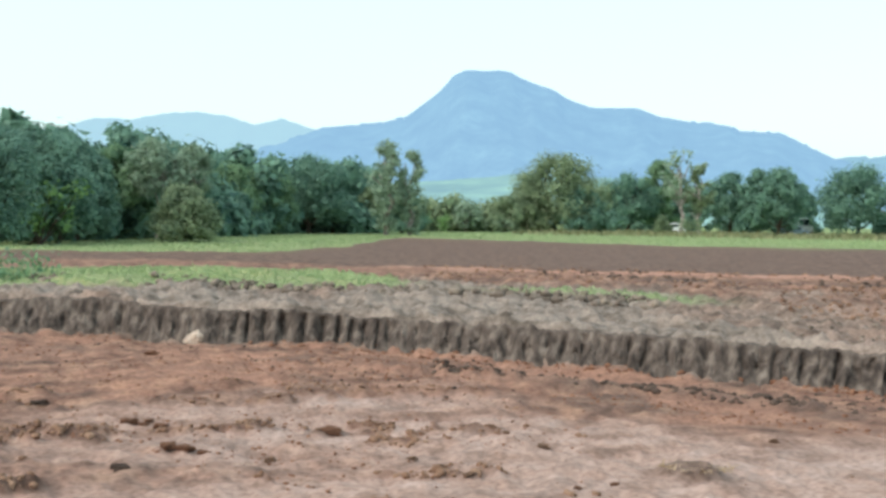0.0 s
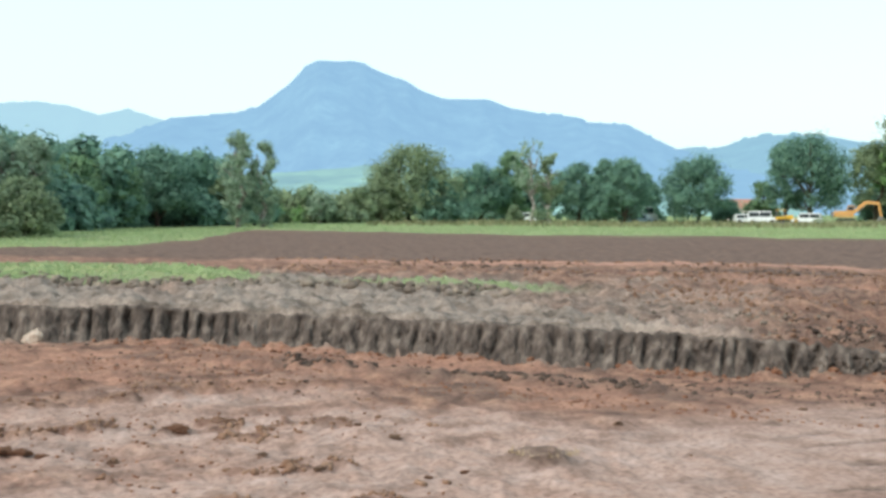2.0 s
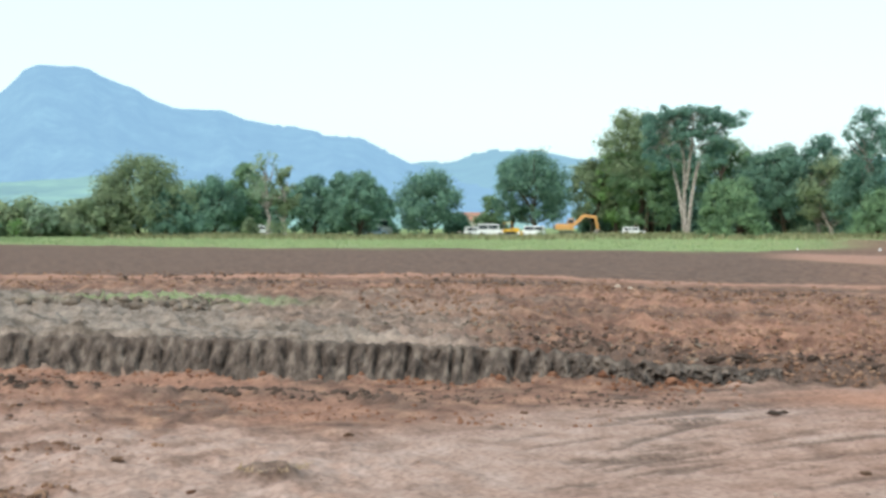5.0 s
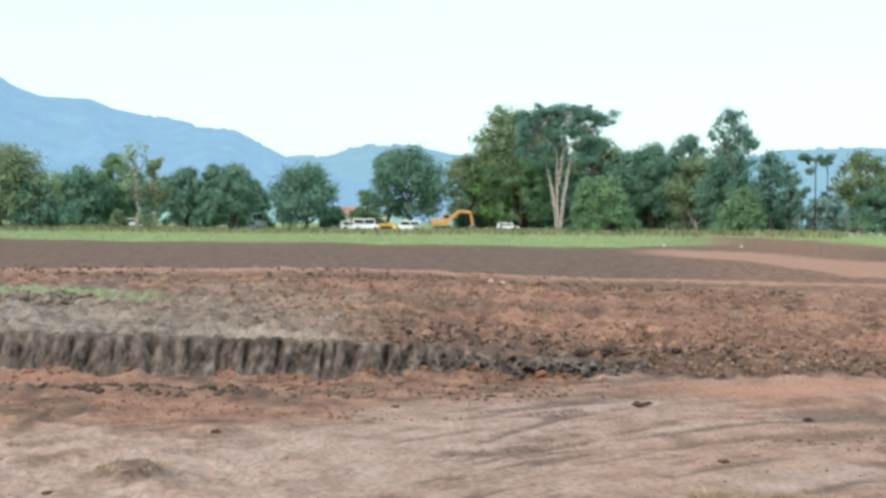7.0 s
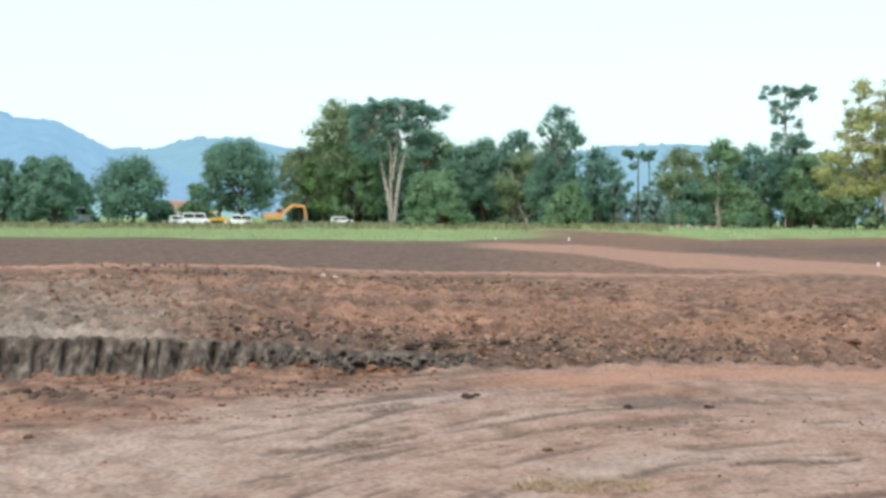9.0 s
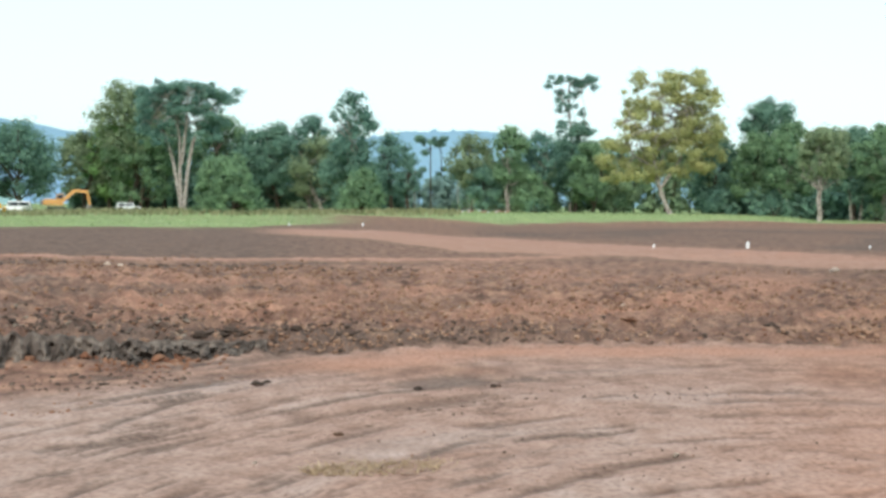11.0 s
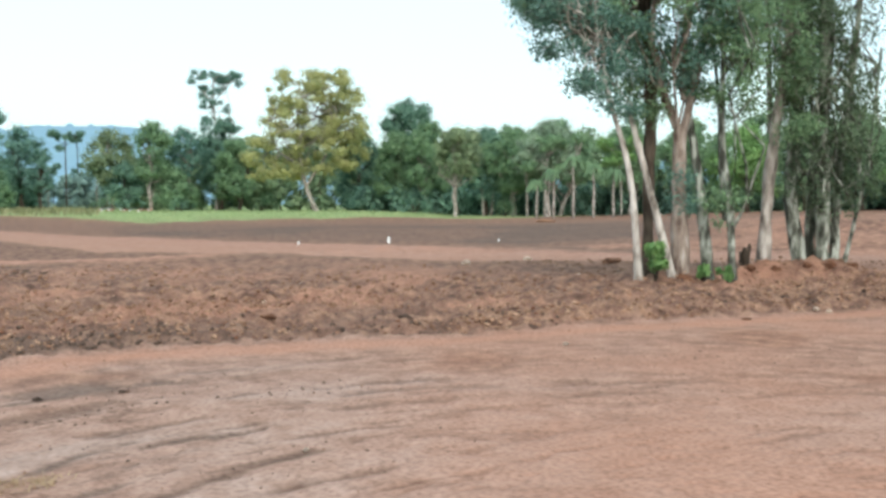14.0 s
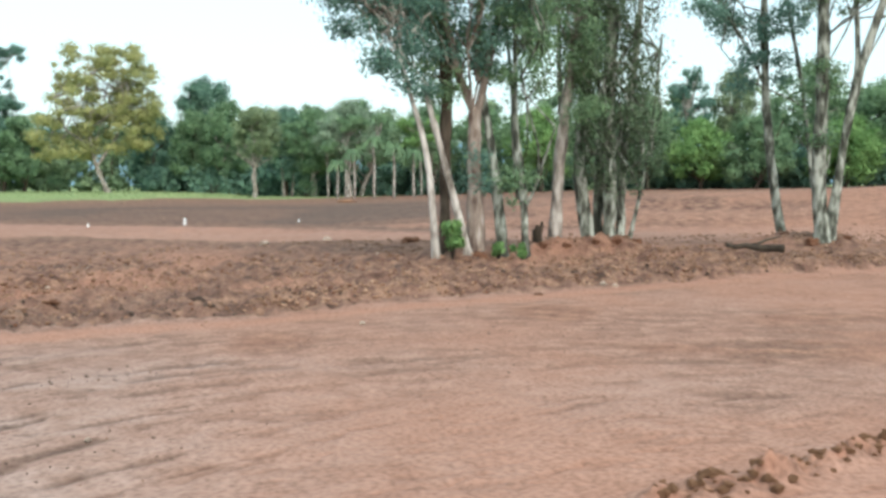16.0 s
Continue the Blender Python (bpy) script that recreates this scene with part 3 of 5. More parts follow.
def build_bank():
    """The machine-cut face between the graded strip and the field, with its scooped tooth marks."""
    az = np.arange(14, -52, -0.05)
    up = np.linspace(0, 1, 18)
    A, U = np.meshgrid(az, up)
    edge, step = along(A, EDGE), along(A, STEP) * (0.96 + 0.25 * (fbm(A * 0.25, A * 0, 1.3, 3, 5) - 0.5))
    x0, y0 = xy(A, edge)
    pitch = A * 0.95
    warp = 3.2 * (fbm(A, A * 0 + 3, 4.5, 3, 8) - 0.5) + 0.5 * (fbm(A * 1.5, U * 2, 1.5, 3, 81) - 0.5) + 0.30 * U
    tooth = np.abs(np.sin((pitch + warp) * math.pi * 1.12))
    worn = ramp(fbm(A, A * 0 + 7, 6, 2, 12), 0.35, 0.55)
    scoop = (1 - tooth) ** 1.2 * (0.09 + 0.10 * worn) * (0.45 + 0.9 * fbm(A * 1.3, A * 0 + 2, 1.0, 2, 83)) * np.sin(np.clip(U * 1.15, 0, 1) * math.pi) ** 0.6
    rough = (fbm(A * 2.4, U * 3, 1.0, 4, 15) - 0.5) * 0.13 + (fbm(A * 6, U * 8, 1.0, 4, 19) - 0.5) * 0.11
    crumble = 1 - 0.7 * ramp(-A, 38, 50)
    rough = rough * (1 + 2.2 * ramp(-A, 36, 44))
    depth = 0.34 * U**0.85 + scoop * crumble + rough * np.sin(np.clip(U + 0.12, 0, 1) * math.pi)
    z = -0.06 + (step + 0.07) * U**0.9 + (fbm(A * 2.2, A * 0, 1, 3, 21) - 0.5) * 0.09 * U
    depth = np.where(U > 0.99, depth + 0.42, depth)
    z = np.where(U > 0.99, np.maximum(z - 0.05, 0), z)
    x, y = xy(A, edge + depth - 0.05)
    n, m = A.shape
    i, j = np.meshgrid(np.arange(n - 1), np.arange(m - 1), indexing="ij")
    a = i * m + j
    faces = np.stack([a, a + 1, a + 1 + m, a + m], -1).reshape(-1, 4)[:, ::-1]
    ob = new("earth_bank", mesh_of("earth_bank", np.stack([x, y, z], -1).reshape(-1, 3), faces, BANK, True))
    tagged(ob, "low grey-brown earth bank with scooped machine marks", "bank", kind="structure")


build_bank()


# ---- distance: hills, their blue haze glowing in the material ----
def hills(name, label, rows, d, depth, mat, seed, az0, az1, rough=0.12, drop=0.0):
    az = np.arange(az0, az1, -0.09)
    s = np.concatenate([np.linspace(0, 0.72, 16), np.linspace(0.76, 0.82, 5), [1.0]])
    A, S = np.meshgrid(az, s)
    top = 1.65 + d * np.tan(np.radians(along(A, rows) - drop))
    fringe = np.minimum(5.0 * np.maximum(fbm(A, A * 0 + 3, 0.5, 3, seed + 2) - 0.42, 0) + 3.0 * np.maximum(fbm(A, A * 0 + 9, 0.5, 2, seed + 4) - 0.6, 0), 1.3) * ramp(S, 0.75, 0.8)
    bumps = 0.4 * (fbm(A, A * 0, 1.2, 2, seed) - 0.5) + fringe - 0.45
    front = np.sin(np.clip(S / 0.8, 0, 1) * math.pi / 2) ** 1.35
    spur = (fbm(A * 0.45, S * 3.2, 1.0, 3, seed + 5) - 0.5) * np.sin(np.clip(S / 0.7, 0, 1) * math.pi)
    z = (top + bumps * rough * 100) * np.where(S < 0.8, front, 1 - 0.3 * (S - 0.8)) + spur * top * 0.22 - 6 * (1 - np.clip(S * 6, 0, 1))
    x, y = xy(A, d + (S - 0.8) * depth)
    n, m = A.shape
    i, j = np.meshgrid(np.arange(n - 1), np.arange(m - 1), indexing="ij")
    a = i * m + j
    faces = np.stack([a, a + 1, a + 1 + m, a + m], -1).reshape(-1, 4)[:, ::-1]
    ob = new(name, mesh_of(name, np.stack([x, y, z], -1).reshape(-1, 3), faces, mat, True))
    tagged(ob, label, "hill", kind="structure")


MOUNTAIN = [(10, 0.4), (2, 1.8), (-3, 3.3), (-7, 4.65), (-8.5, 4.89), (-9.9, 5.0), (-11.3, 5.33), (-12.0, 5.82), (-12.9, 6.45), (-13.55, 7.1), (-13.8, 7.42), (-14.5, 7.67), (-16.2, 7.73), (-16.9, 7.58), (-17.4, 7.3), (-18.8, 6.8),
            (-19.7, 6.32), (-21.0, 5.9), (-22.4, 5.84), (-23.5, 5.8), (-24.5, 5.47), (-26.3, 5.17), (-28.1, 4.95), (-28.6, 4.72), (-30.7, 4.58), (-31.3, 4.33), (-32.2, 3.81), (-33.6, 3.2), (-36, 2.4), (-42, 1.2), (-50, 0.2)]
LEFT_HILLS = [(40, 2.0), (14, 3.6), (6.1, 4.25), (4.4, 4.83), (2.7, 4.81), (1.1, 5.16), (-0.6, 5.33), (-2.05, 5.15), (-3.5, 4.76), (-4.9, 5.09), (-7, 4.5), (-9.4, 4.3), (-16, 3.0), (-30, 0.5)]
RIGHT_HILLS = [(-22, 0.6), (-28, 2.2), (-33.6, 3.25), (-35.1, 3.38), (-36.0, 3.55), (-36.9, 3.9), (-38.3, 4.0), (-40.1, 3.98), (-42, 3.6), (-44.5, 3.4), (-48, 2.9), (-54, 2.7), (-57, 3.5), (-59, 3.85), (-62.5, 3.95), (-64, 3.85), (-68, 2.9), (-75, 2.3), (-110, 2.0), (-150, 1.5)]
hills("far_hills", "pale blue wooded hills in distant haze", LEFT_HILLS, 4300, 1500, haze_glow_material("far_hill_haze", (0.05, 0.09, 0.05), (0.52, 0.83, 1.0), 0.85), 3, 40, -30, 0.05)
hills("right_hills", "low hills behind the woods, tinted with blue haze", RIGHT_HILLS, 4000, 1500, haze_glow_material("right_hill_haze", (0.09, 0.15, 0.11), (0.39, 0.69, 0.92), 0.76), 13, -22, -150, 0.10)
hills("mountain", "flat-topped blue mountain in distant haze", MOUNTAIN, 3300, 2200, haze_glow_material("mountain_haze", (0.10, 0.15, 0.12), (0.385, 0.69, 1.02), 0.73), 23, 10, -50, 0.12, 0.1)
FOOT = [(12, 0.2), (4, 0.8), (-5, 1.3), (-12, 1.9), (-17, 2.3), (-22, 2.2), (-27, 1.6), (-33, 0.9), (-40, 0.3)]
hills("foothill", "hazy green fields at the mountain's foot", FOOT, 1700, 1300, haze_glow_material("foothill_haze", (0.24, 0.36, 0.17), (0.38, 0.68, 0.86), 0.62, 0.007), 33, 12, -40, 0.02)


# ---- trees ----
def tube(pts, radii, sides=7):
    pts, radii = np.asarray(pts, float), np.asarray(radii, float)
    ways = np.gradient(pts, axis=0)
    ways /= np.linalg.norm(ways, axis=1, keepdims=True) + 1e-9
    ref = np.array([1.0, 0.3, 0.1])
    u = np.cross(ways, ref)
    u /= np.linalg.norm(u, axis=1, keepdims=True) + 1e-9
    v = np.cross(ways, u)
    ang = np.arange(sides) * 2 * math.pi / sides
    ring = pts[:, None] + radii[:, None, None] * (np.cos(ang)[None, :, None] * u[:, None] + np.sin(ang)[None, :, None] * v[:, None])
    n = len(pts)
    i, j = np.meshgrid(np.arange(n - 1), np.arange(sides), indexing="ij")
    a, b = i * sides + j, i * sides + (j + 1) % sides
    return ring.reshape(-1, 3), np.stack([a, b, b + sides, a + sides], -1).reshape(-1, 4)


def bent(rng, a, b, n=6, sway=0.08):
    """A wavering line from a to b."""
    a, b = np.asarray(a, float), np.asarray(b, float)
    k = np.linspace(0, 1, n)[:, None]
    wob = rng.normal(0, sway * np.linalg.norm(b - a), (n, 3)) * np.sin(k * math.pi)
    return a + (b - a) * k + wob


def leaves(rng, centres, radii, count, size, flat=0.5, droop=0.0, far=False):
    """Loose leaf shapes round cluster centres: count in all, as separate blades of four corners, or of three far off."""
    centres, radii = np.asarray(centres, float), np.asarray(radii, float)
    if radii.ndim == 1:
        radii = np.repeat(radii[:, None], 3, 1)
    share = radii.prod(1) ** (2 / 3)
    pick = rng.choice(len(centres), count, p=share / share.sum())
    way = rng.normal(size=(count, 3))
    way /= np.linalg.norm(way, axis=1, keepdims=True)
    depth = 1.02 * rng.random(count) ** 0.45 + rng.normal(0, 0.16, count)
    c = centres[pick] + way * radii[pick] * depth[:, None]
    nrm = way * (1.2 if far else 0.8) + rng.normal(size=(count, 3)) * (0.5 if far else 0.7) + np.array([0, 0, flat])
    nrm /= np.linalg.norm(nrm, axis=1, keepdims=True)
    u = np.cross(nrm, rng.normal(size=(count, 3)) + np.array([0, 0, droop * 3]))
    u /= np.linalg.norm(u, axis=1, keepdims=True) + 1e-9
    v = np.cross(nrm, u)
    if droop:
        u, v = v, u
    s = size * (0.55 + 0.9 * rng.random(count))[:, None]
    k = 0.45 + 0.3 * rng.random(count)[:, None]
    if far:
        verts = np.stack([c - u * s, c - v * s * (k + 0.35), c + u * s * 0.6 + v * s * (k + 0.3)], 1)
        return verts.reshape(-1, 3), np.arange(count * 3).reshape(-1, 3)
    verts = np.stack([c - u * s, c - v * s * k + nrm * s * 0.15, c + u * s * (0.7 + 0.5 * k), c + v * s * k - nrm * s * 0.1], 1)
    return verts.reshape(-1, 3), np.arange(count * 4).reshape(-1, 4)


def crown_clusters(rng, h, w, low, n, form):
    """Centres and radii of the leaf masses of a crown w wide between the heights low and h."""
    out, rad = [], []
    tall = h - low
    for k in range(n):
        a = rng.random() * 2 * math.pi
        size = min(w, 1.3 * tall) * (0.085 + 0.10 * rng.random() ** 1.6)
        f = rng.random()
        if form == "round":
            f = f**0.85
            prof = max(0.0, 1 - abs(f - 0.42) ** 2.6 / 0.58**2.6) ** 0.5
        elif form == "flat":
            prof = 0.25 + 0.75 * f**0.7
        elif form == "tall":
            prof = 0.45 + 0.55 * math.sin((f**0.9) * math.pi)
        else:
            prof = 1 - 0.6 * f**2
        r = max(0.0, w / 2 * prof - size * 0.7) * rng.random() ** 0.35
        out.append((r * math.cos(a), r * math.sin(a), low + size * 0.5 + f * (tall - size * 1.4)))
        rad.append((size, size, size * (0.7 + 0.3 * rng.random())))
    return np.array(out), np.array(rad)


def make_tree(name, label, az, d, h, w, leaf, form="round", bare=0.18, count=5200, size=0.0, bark="dark", clusters=26, seed=1, trunks=1, fill=True, group="trees round the field", droop=0.0, girth=1.0):
    rng = np.random.default_rng(seed)
    zg = float(ground_z(az, d))
    x, y = xy(az, d)
    root = thing(name, pose(float(x), float(y), zg - 0.05, 0, 0, rng.random() * 360), label, "tree", group)
    low = h * bare
    cs, rs = crown_clusters(rng, h, w, low, clusters, form)
    wood = []
    r0 = (0.035 * h ** 0.85 + 0.04) * girth
    stems = []
    for k in range(trunks):
        base = np.array([rng.normal(0, 0.25 * (trunks > 1)), rng.normal(0, 0.25 * (trunks > 1)), -0.2])
        tip = np.array([rng.normal(0, w * 0.12), rng.normal(0, w * 0.12), h * (0.72 + 0.12 * rng.random())])
        line = bent(rng, base, tip, 8, 0.025)
        stems.append(line)
        wood.append(tube(line, np.linspace(r0 / trunks**0.4, r0 * 0.25, 8), 8))
    for c in cs[:: max(1, len(cs) // 14)]:
        line = stems[rng.integers(trunks)]
        k = int(np.clip(np.searchsorted(line[:, 2], c[2] - 0.25 * w) - 1, 1, 5))
        wood.append(tube(bent(rng, line[k], c, 5, 0.07), np.linspace(r0 * 0.38, r0 * 0.06, 5), 5))
    part("trunk", join(wood), BARK[bark], root, smooth=True)
    size = size or 0.03 + 0.00092 * d
    blades = [leaves(rng, cs, rs, count, size, droop=droop, far=True)]
    if fill:
        blades.append(leaves(rng, cs * np.array([0.85, 0.85, 0.97]), rs * 0.6, count // 16, size * 2.4, far=True))
    part("crown", join(blades), LEAF[leaf], root)
    return root


def woods(name, label, rows, leaf, seed, per_metre=88):
    """A belt of woods too dense to count: rows of bearing, distance, height."""
    rng = np.random.default_rng(seed)
    cs, rs, stems = [], [], []
    for (a0, d0, h0), (a1, d1, h1) in zip(rows, rows[1:]):
        p0, p1 = np.array(xy(a0, d0)), np.array(xy(a1, d1))
        span = np.linalg.norm(p1 - p0)
        for _ in range(int(span * 0.9)):
            k = rng.random()
            p = p0 + (p1 - p0) * k + rng.normal(0, 2.0, 2)
            h = (h0 + (h1 - h0) * k) * (0.72 + 0.38 * rng.random())
            az = a0 + (a1 - a0) * k
            g = float(ground_z(az, d0 + (d1 - d0) * k, False))
            for f in np.arange(0.12, 1.0, 0.16):
                r = 0.9 + 1.2 * rng.random()
                cs.append((p[0] + rng.normal(0, 1.0), p[1] + rng.normal(0, 1.0), g + h * f))
                rs.append((r, r, r * 0.85))
            if rng.random() < 0.35:
                stems.append(tube(bent(rng, (p[0], p[1], g - 0.2), (p[0] + rng.normal(0, 0.6), p[1], g + h * 0.8), 5, 0.03), np.linspace(0.16, 0.06, 5), 5))
    count = len(cs) * per_metre
    root = thing(name, pose(0, 0, 0), label, "woods", kind="stuff")
    part("foliage", join([leaves(rng, cs, rs, int(count * 1.35), 0.35, far=True), leaves(rng, cs, np.asarray(rs) * 0.6, count // 12, 0.9, far=True)]), LEAF[leaf], root)
    if stems:
        part("stems", join(stems), BARK["dark"], root)


TREES = [  # bearing, distance, height, width, leaves, form, bare share, clusters, count, bark
    (10.3, 50, 5.6, 5.2, "dark", "round", 0.05, 34, 6500, "dark"),
    (7.5, 56, 5.7, 5.8, "dark", "round", 0.06, 34, 7000, "dark"),
    (5.4, 62, 5.4, 3.9, "dark", "round", 0.06, 24, 5000, "dark"),
    (3.5, 68, 5.6, 4.6, "mid", "round", 0.06, 26, 5500, "dark"),
    (1.5, 66, 5.9, 3.8, "pale", "tall", 0.42, 18, 1500, "pale"),
    (-0.2, 68, 5.7, 2.8, "pale", "tall", 0.4, 14, 1000, "pale"),
    (0.2, 62, 3.2, 3.9, "olive", "bush", 0.02, 22, 4200, "dark"),
    (-2.1, 102, 6.7, 5.8, "mid", "round", 0.06, 24, 4500, "dark"),
    (-3.9, 108, 7.2, 6.2, "mid", "round", 0.06, 24, 4500, "dark"),
    (-6.3, 116, 8.6, 7.9, "dark", "round", 0.08, 26, 5500, "dark"),
    (-7.5, 120, 7.6, 5.0, "dark", "round", 0.08, 18, 3500, "dark"),
    (-10.3, 112, 9.6, 4.2, "pale", "tall", 0.03, 30, 1900, "pale"),
    (-11.6, 113, 8.7, 3.4, "pale", "tall", 0.03, 24, 1500, "pale"),
    (-9.4, 128, 5.4, 4.7, "olive", "bush", 0.02, 16, 2200, "dark"),
    (-11.2, 126, 5.6, 5.6, "dark", "bush", 0.02, 18, 3200, "dark"),
    (-14.5, 150, 4.3, 4.7, "pale", "tall", 0.1, 12, 1000, "pale"),
    (-16.6, 152, 5.2, 5.5, "olive", "bush", 0.02, 16, 2200, "dark"),
    (-19.3, 160, 11.9, 13.8, "olive", "round", 0.04, 34, 7500, "dark"),
    (-17.9, 158, 8.3, 6.6, "olive", "bush", 0.03, 18, 3000, "dark"),
    (-20.7, 157, 6.7, 9.0, "dark", "bush", 0.02, 20, 3500, "dark"),
    (-23.0, 195, 10.5, 11.2, "dark", "round", 0.08, 24, 4500, "dark"),
    (-24.6, 200, 12.8, 7.8, "mid", "round", 0.1, 18, 3500, "dark"),
    (-25.7, 170, 13.1, 6.6, "pale", "tall", 0.35, 10, 420, "pale"),
    (-26.6, 172, 10.8, 5.4, "olive", "tall", 0.3, 12, 1200, "pale"),
    (-28.1, 185, 10.2, 8.2, "dark", "round", 0.08, 20, 4000, "dark"),
    (-29.5, 176, 10.2, 5.5, "dark", "round", 0.08, 16, 3000, "dark"),
    (-30.5, 172, 10.2, 9.0, "dark", "round", 0.08, 24, 4800, "dark"),
    (-34.2, 178, 11.0, 12.1, "dark", "round", 0.06, 26, 5500, "dark"),
    (-35.7, 188, 4.2, 5.0, "dark", "bush", 0.02, 16, 2200, "dark"),
    (-24.8, 168, 2.8, 2.8, "olive", "bush", 0.02, 12, 1200, "dark"),
    (-37.4, 200, 7.3, 6.3, "mid", "bush", 0.05, 16, 2200, "dark"),
    (-39.7, 192, 15.3, 14.0, "dark", "round", 0.14, 28, 6000, "dark"),
    (-38.5, 194, 13.5, 7.1, "dark", "round", 0.14, 18, 3000, "dark"),
    (-42.7, 205, 14.2, 9.6, "olive", "round", 0.18, 18, 3000, "dark"),
    (-44.0, 203, 15.6, 9.5, "bright", "tall", 0.08, 22, 4500, "dark"),
    (-44.9, 200, 22.3, 13.6, "olive", "tall", 0.3, 26, 3800, "dark"),
    (-45.8, 206, 22.2, 7.5, "yellow", "tall", 0.4, 18, 1600, "dark"),
    (-45.5, 200, 16.9, 12.5, "mid", "round", 0.06, 28, 5500, "dark"),
    (-46.7, 204, 19.9, 9.6, "dark", "tall", 0.2, 22, 4200, "dark"),
    (-49.6, 212, 18.1, 12.2, "mid", "round", 0.15, 24, 4800, "dark"),
    (-49.1, 152, 7.5, 5.5, "mid", "bush", 0.02, 16, 3000, "dark"),
    (-50.2, 150, 8.1, 7.0, "mid", "bush", 0.02, 20, 4000, "dark"),
    (-51.4, 208, 15.6, 10.8, "dark", "round", 0.1, 24, 4200, "dark"),
    (-52.5, 205, 16.0, 12.8, "dark", "round", 0.1, 26, 5500, "dark"),
    (-54.1, 202, 17.5, 9.5, "blue", "tall", 0.2, 18, 2600, "pale"),
    (-54.7, 198, 14.1, 11.4, "olive", "round", 0.15, 22, 3600, "pale"),
    (-56.3, 188, 20.2, 8.8, "blue", "tall", 0.3, 22, 3200, "pale"),
    (-56.1, 190, 11.1, 10.9, "dark", "round", 0.1, 22, 4200, "dark"),
    (-56.8, 165, 6.8, 6.9, "mid", "bush", 0.04, 16, 2600, "dark"),
    (-58.4, 212, 15.2, 9.4, "blue", "tall", 0.2, 18, 2000, "dark"),
    (-59.2, 205, 10.9, 5.3, "blue", "tall", 0.2, 12, 900, "dark"),
    (-62.6, 192, 13.9, 9.0, "olive", "tall", 0.3, 18, 2400, "pale"),
    (-64.5, 190, 14.9, 8.4, "mid", "tall", 0.3, 18, 2600, "pale"),
    (-63.2, 190, 8.2, 6.9, "dark", "bush", 0.05, 16, 2400, "dark"),
    (-66.3, 194, 14.7, 7.6, "blue", "tall", 0.35, 14, 1300, "pale"),
    (-68.0, 198, 15.9, 8.3, "dark", "round", 0.2, 20, 3400, "dark"),
    (-68.9, 192, 12.5, 8.5, "mid", "round", 0.1, 22, 4200, "dark"),
    (-65.7, 190, 7.4, 7.9, "mid", "bush", 0.03, 16, 2600, "dark"),
    (-75.2, 182, 12.8, 8.5, "dark", "round", 0.1, 22, 4500, "dark"),
    (-77.7, 176, 17.8, 8.7, "dark", "round", 0.6, 20, 2800, "dark"),
    (-77.2, 172, 12.6, 8.1, "mid", "round", 0.15, 22, 4200, "dark"),
    (-78.9, 166, 13.9, 7.8, "mid", "round", 0.15, 22, 4200, "pale"),
    (-80.2, 137, 11.1, 6.4, "olive", "round", 0.42, 18, 2200, "pale"),
    (-81.8, 152, 12.1, 7.1, "dark", "round", 0.15, 22, 4200, "dark"),
    (-83.2, 156, 12.8, 7.3, "mid", "tall", 0.25, 20, 3200, "pale"),
    (-85.1, 142, 12.4, 7.4, "pale", "round", 0.35, 20, 2400, "pale"),
    (-83.3, 148, 11.7, 7.7, "mid", "round", 0.25, 20, 3600, "pale"),
    (-85.7, 150, 13.0, 7.8, "mid", "round", 0.25, 20, 3600, "pale"),
    (-89.3, 152, 12.6, 8.7, "mid", "round", 0.2, 22, 4000, "pale"),
    (-92.2, 152, 12.0, 9.5, "mid", "round", 0.2, 22, 4000, "pale"),
    (-95.2, 150, 11.6, 9.4, "bright", "round", 0.15, 22, 4200, "dark"),
    (-98.1, 150, 12.1, 9.4, "mid", "round", 0.15, 22, 4200, "dark"),
    (-100.7, 148, 11.3, 8.5, "mid", "round", 0.12, 22, 4200, "dark"),
    (-102.8, 152, 16.0, 6.3, "blue", "tall", 0.4, 16, 1800, "pale"),
    (-103.3, 146, 9.2, 8.4, "bright", "round", 0.1, 22, 4800, "dark"),
    (-105.0, 155, 16.1, 7.3, "olive", "tall", 0.4, 18, 2200, "pale"),
    (-106.0, 145, 9.7, 9.1, "mid", "round", 0.1, 24, 5000, "dark"),
    (-108.4, 158, 17.0, 10.7, "mid", "round", 0.25, 26, 4800, "pale"),
    (-110.3, 146, 9.3, 9.9, "bright", "round", 0.08, 24, 5200, "dark"),
    (-112.1, 156, 14.2, 11.4, "mid", "round", 0.15, 26, 5000, "dark"),
    (-114.3, 150, 12.7, 11.7, "mid", "round", 0.1, 26, 5000, "dark"),
]
WORDS = {"dark": "dark green", "mid": "green", "bright": "bright green", "olive": "olive green", "pale": "sparse pale green", "blue": "bluish green", "yellow": "yellowing"}
SHAPES = {"round": "rounded broadleaf tree", "flat": "spreading tree", "tall": "tall slender tree", "bush": "low bushy tree"}
for n, (az, d, h, w, leaf, form, bare, clusters, count, bark) in enumerate(TREES):
    make_tree("tree", f"{WORDS[leaf]} {SHAPES[form]} at the field's edge", az, d, h * 1.05, w * 1.17, leaf, form, bare, int(count * (3.6 if d < 80 else 2.3)), 0.0, bark, int(clusters * 3.2), 100 + n)
woods("woods_left", "dense dark woods behind the field's edge", [(14, 62, 6.5), (7, 74, 7.5), (1, 96, 7.5), (-4, 122, 8), (-9.5, 138, 8)], "dark", 5)
woods("woods_middle", "dense dark woods behind parked vehicles", [(-19.5, 215, 8), (-25, 222, 9), (-31.5, 215, 9)], "dark", 6)
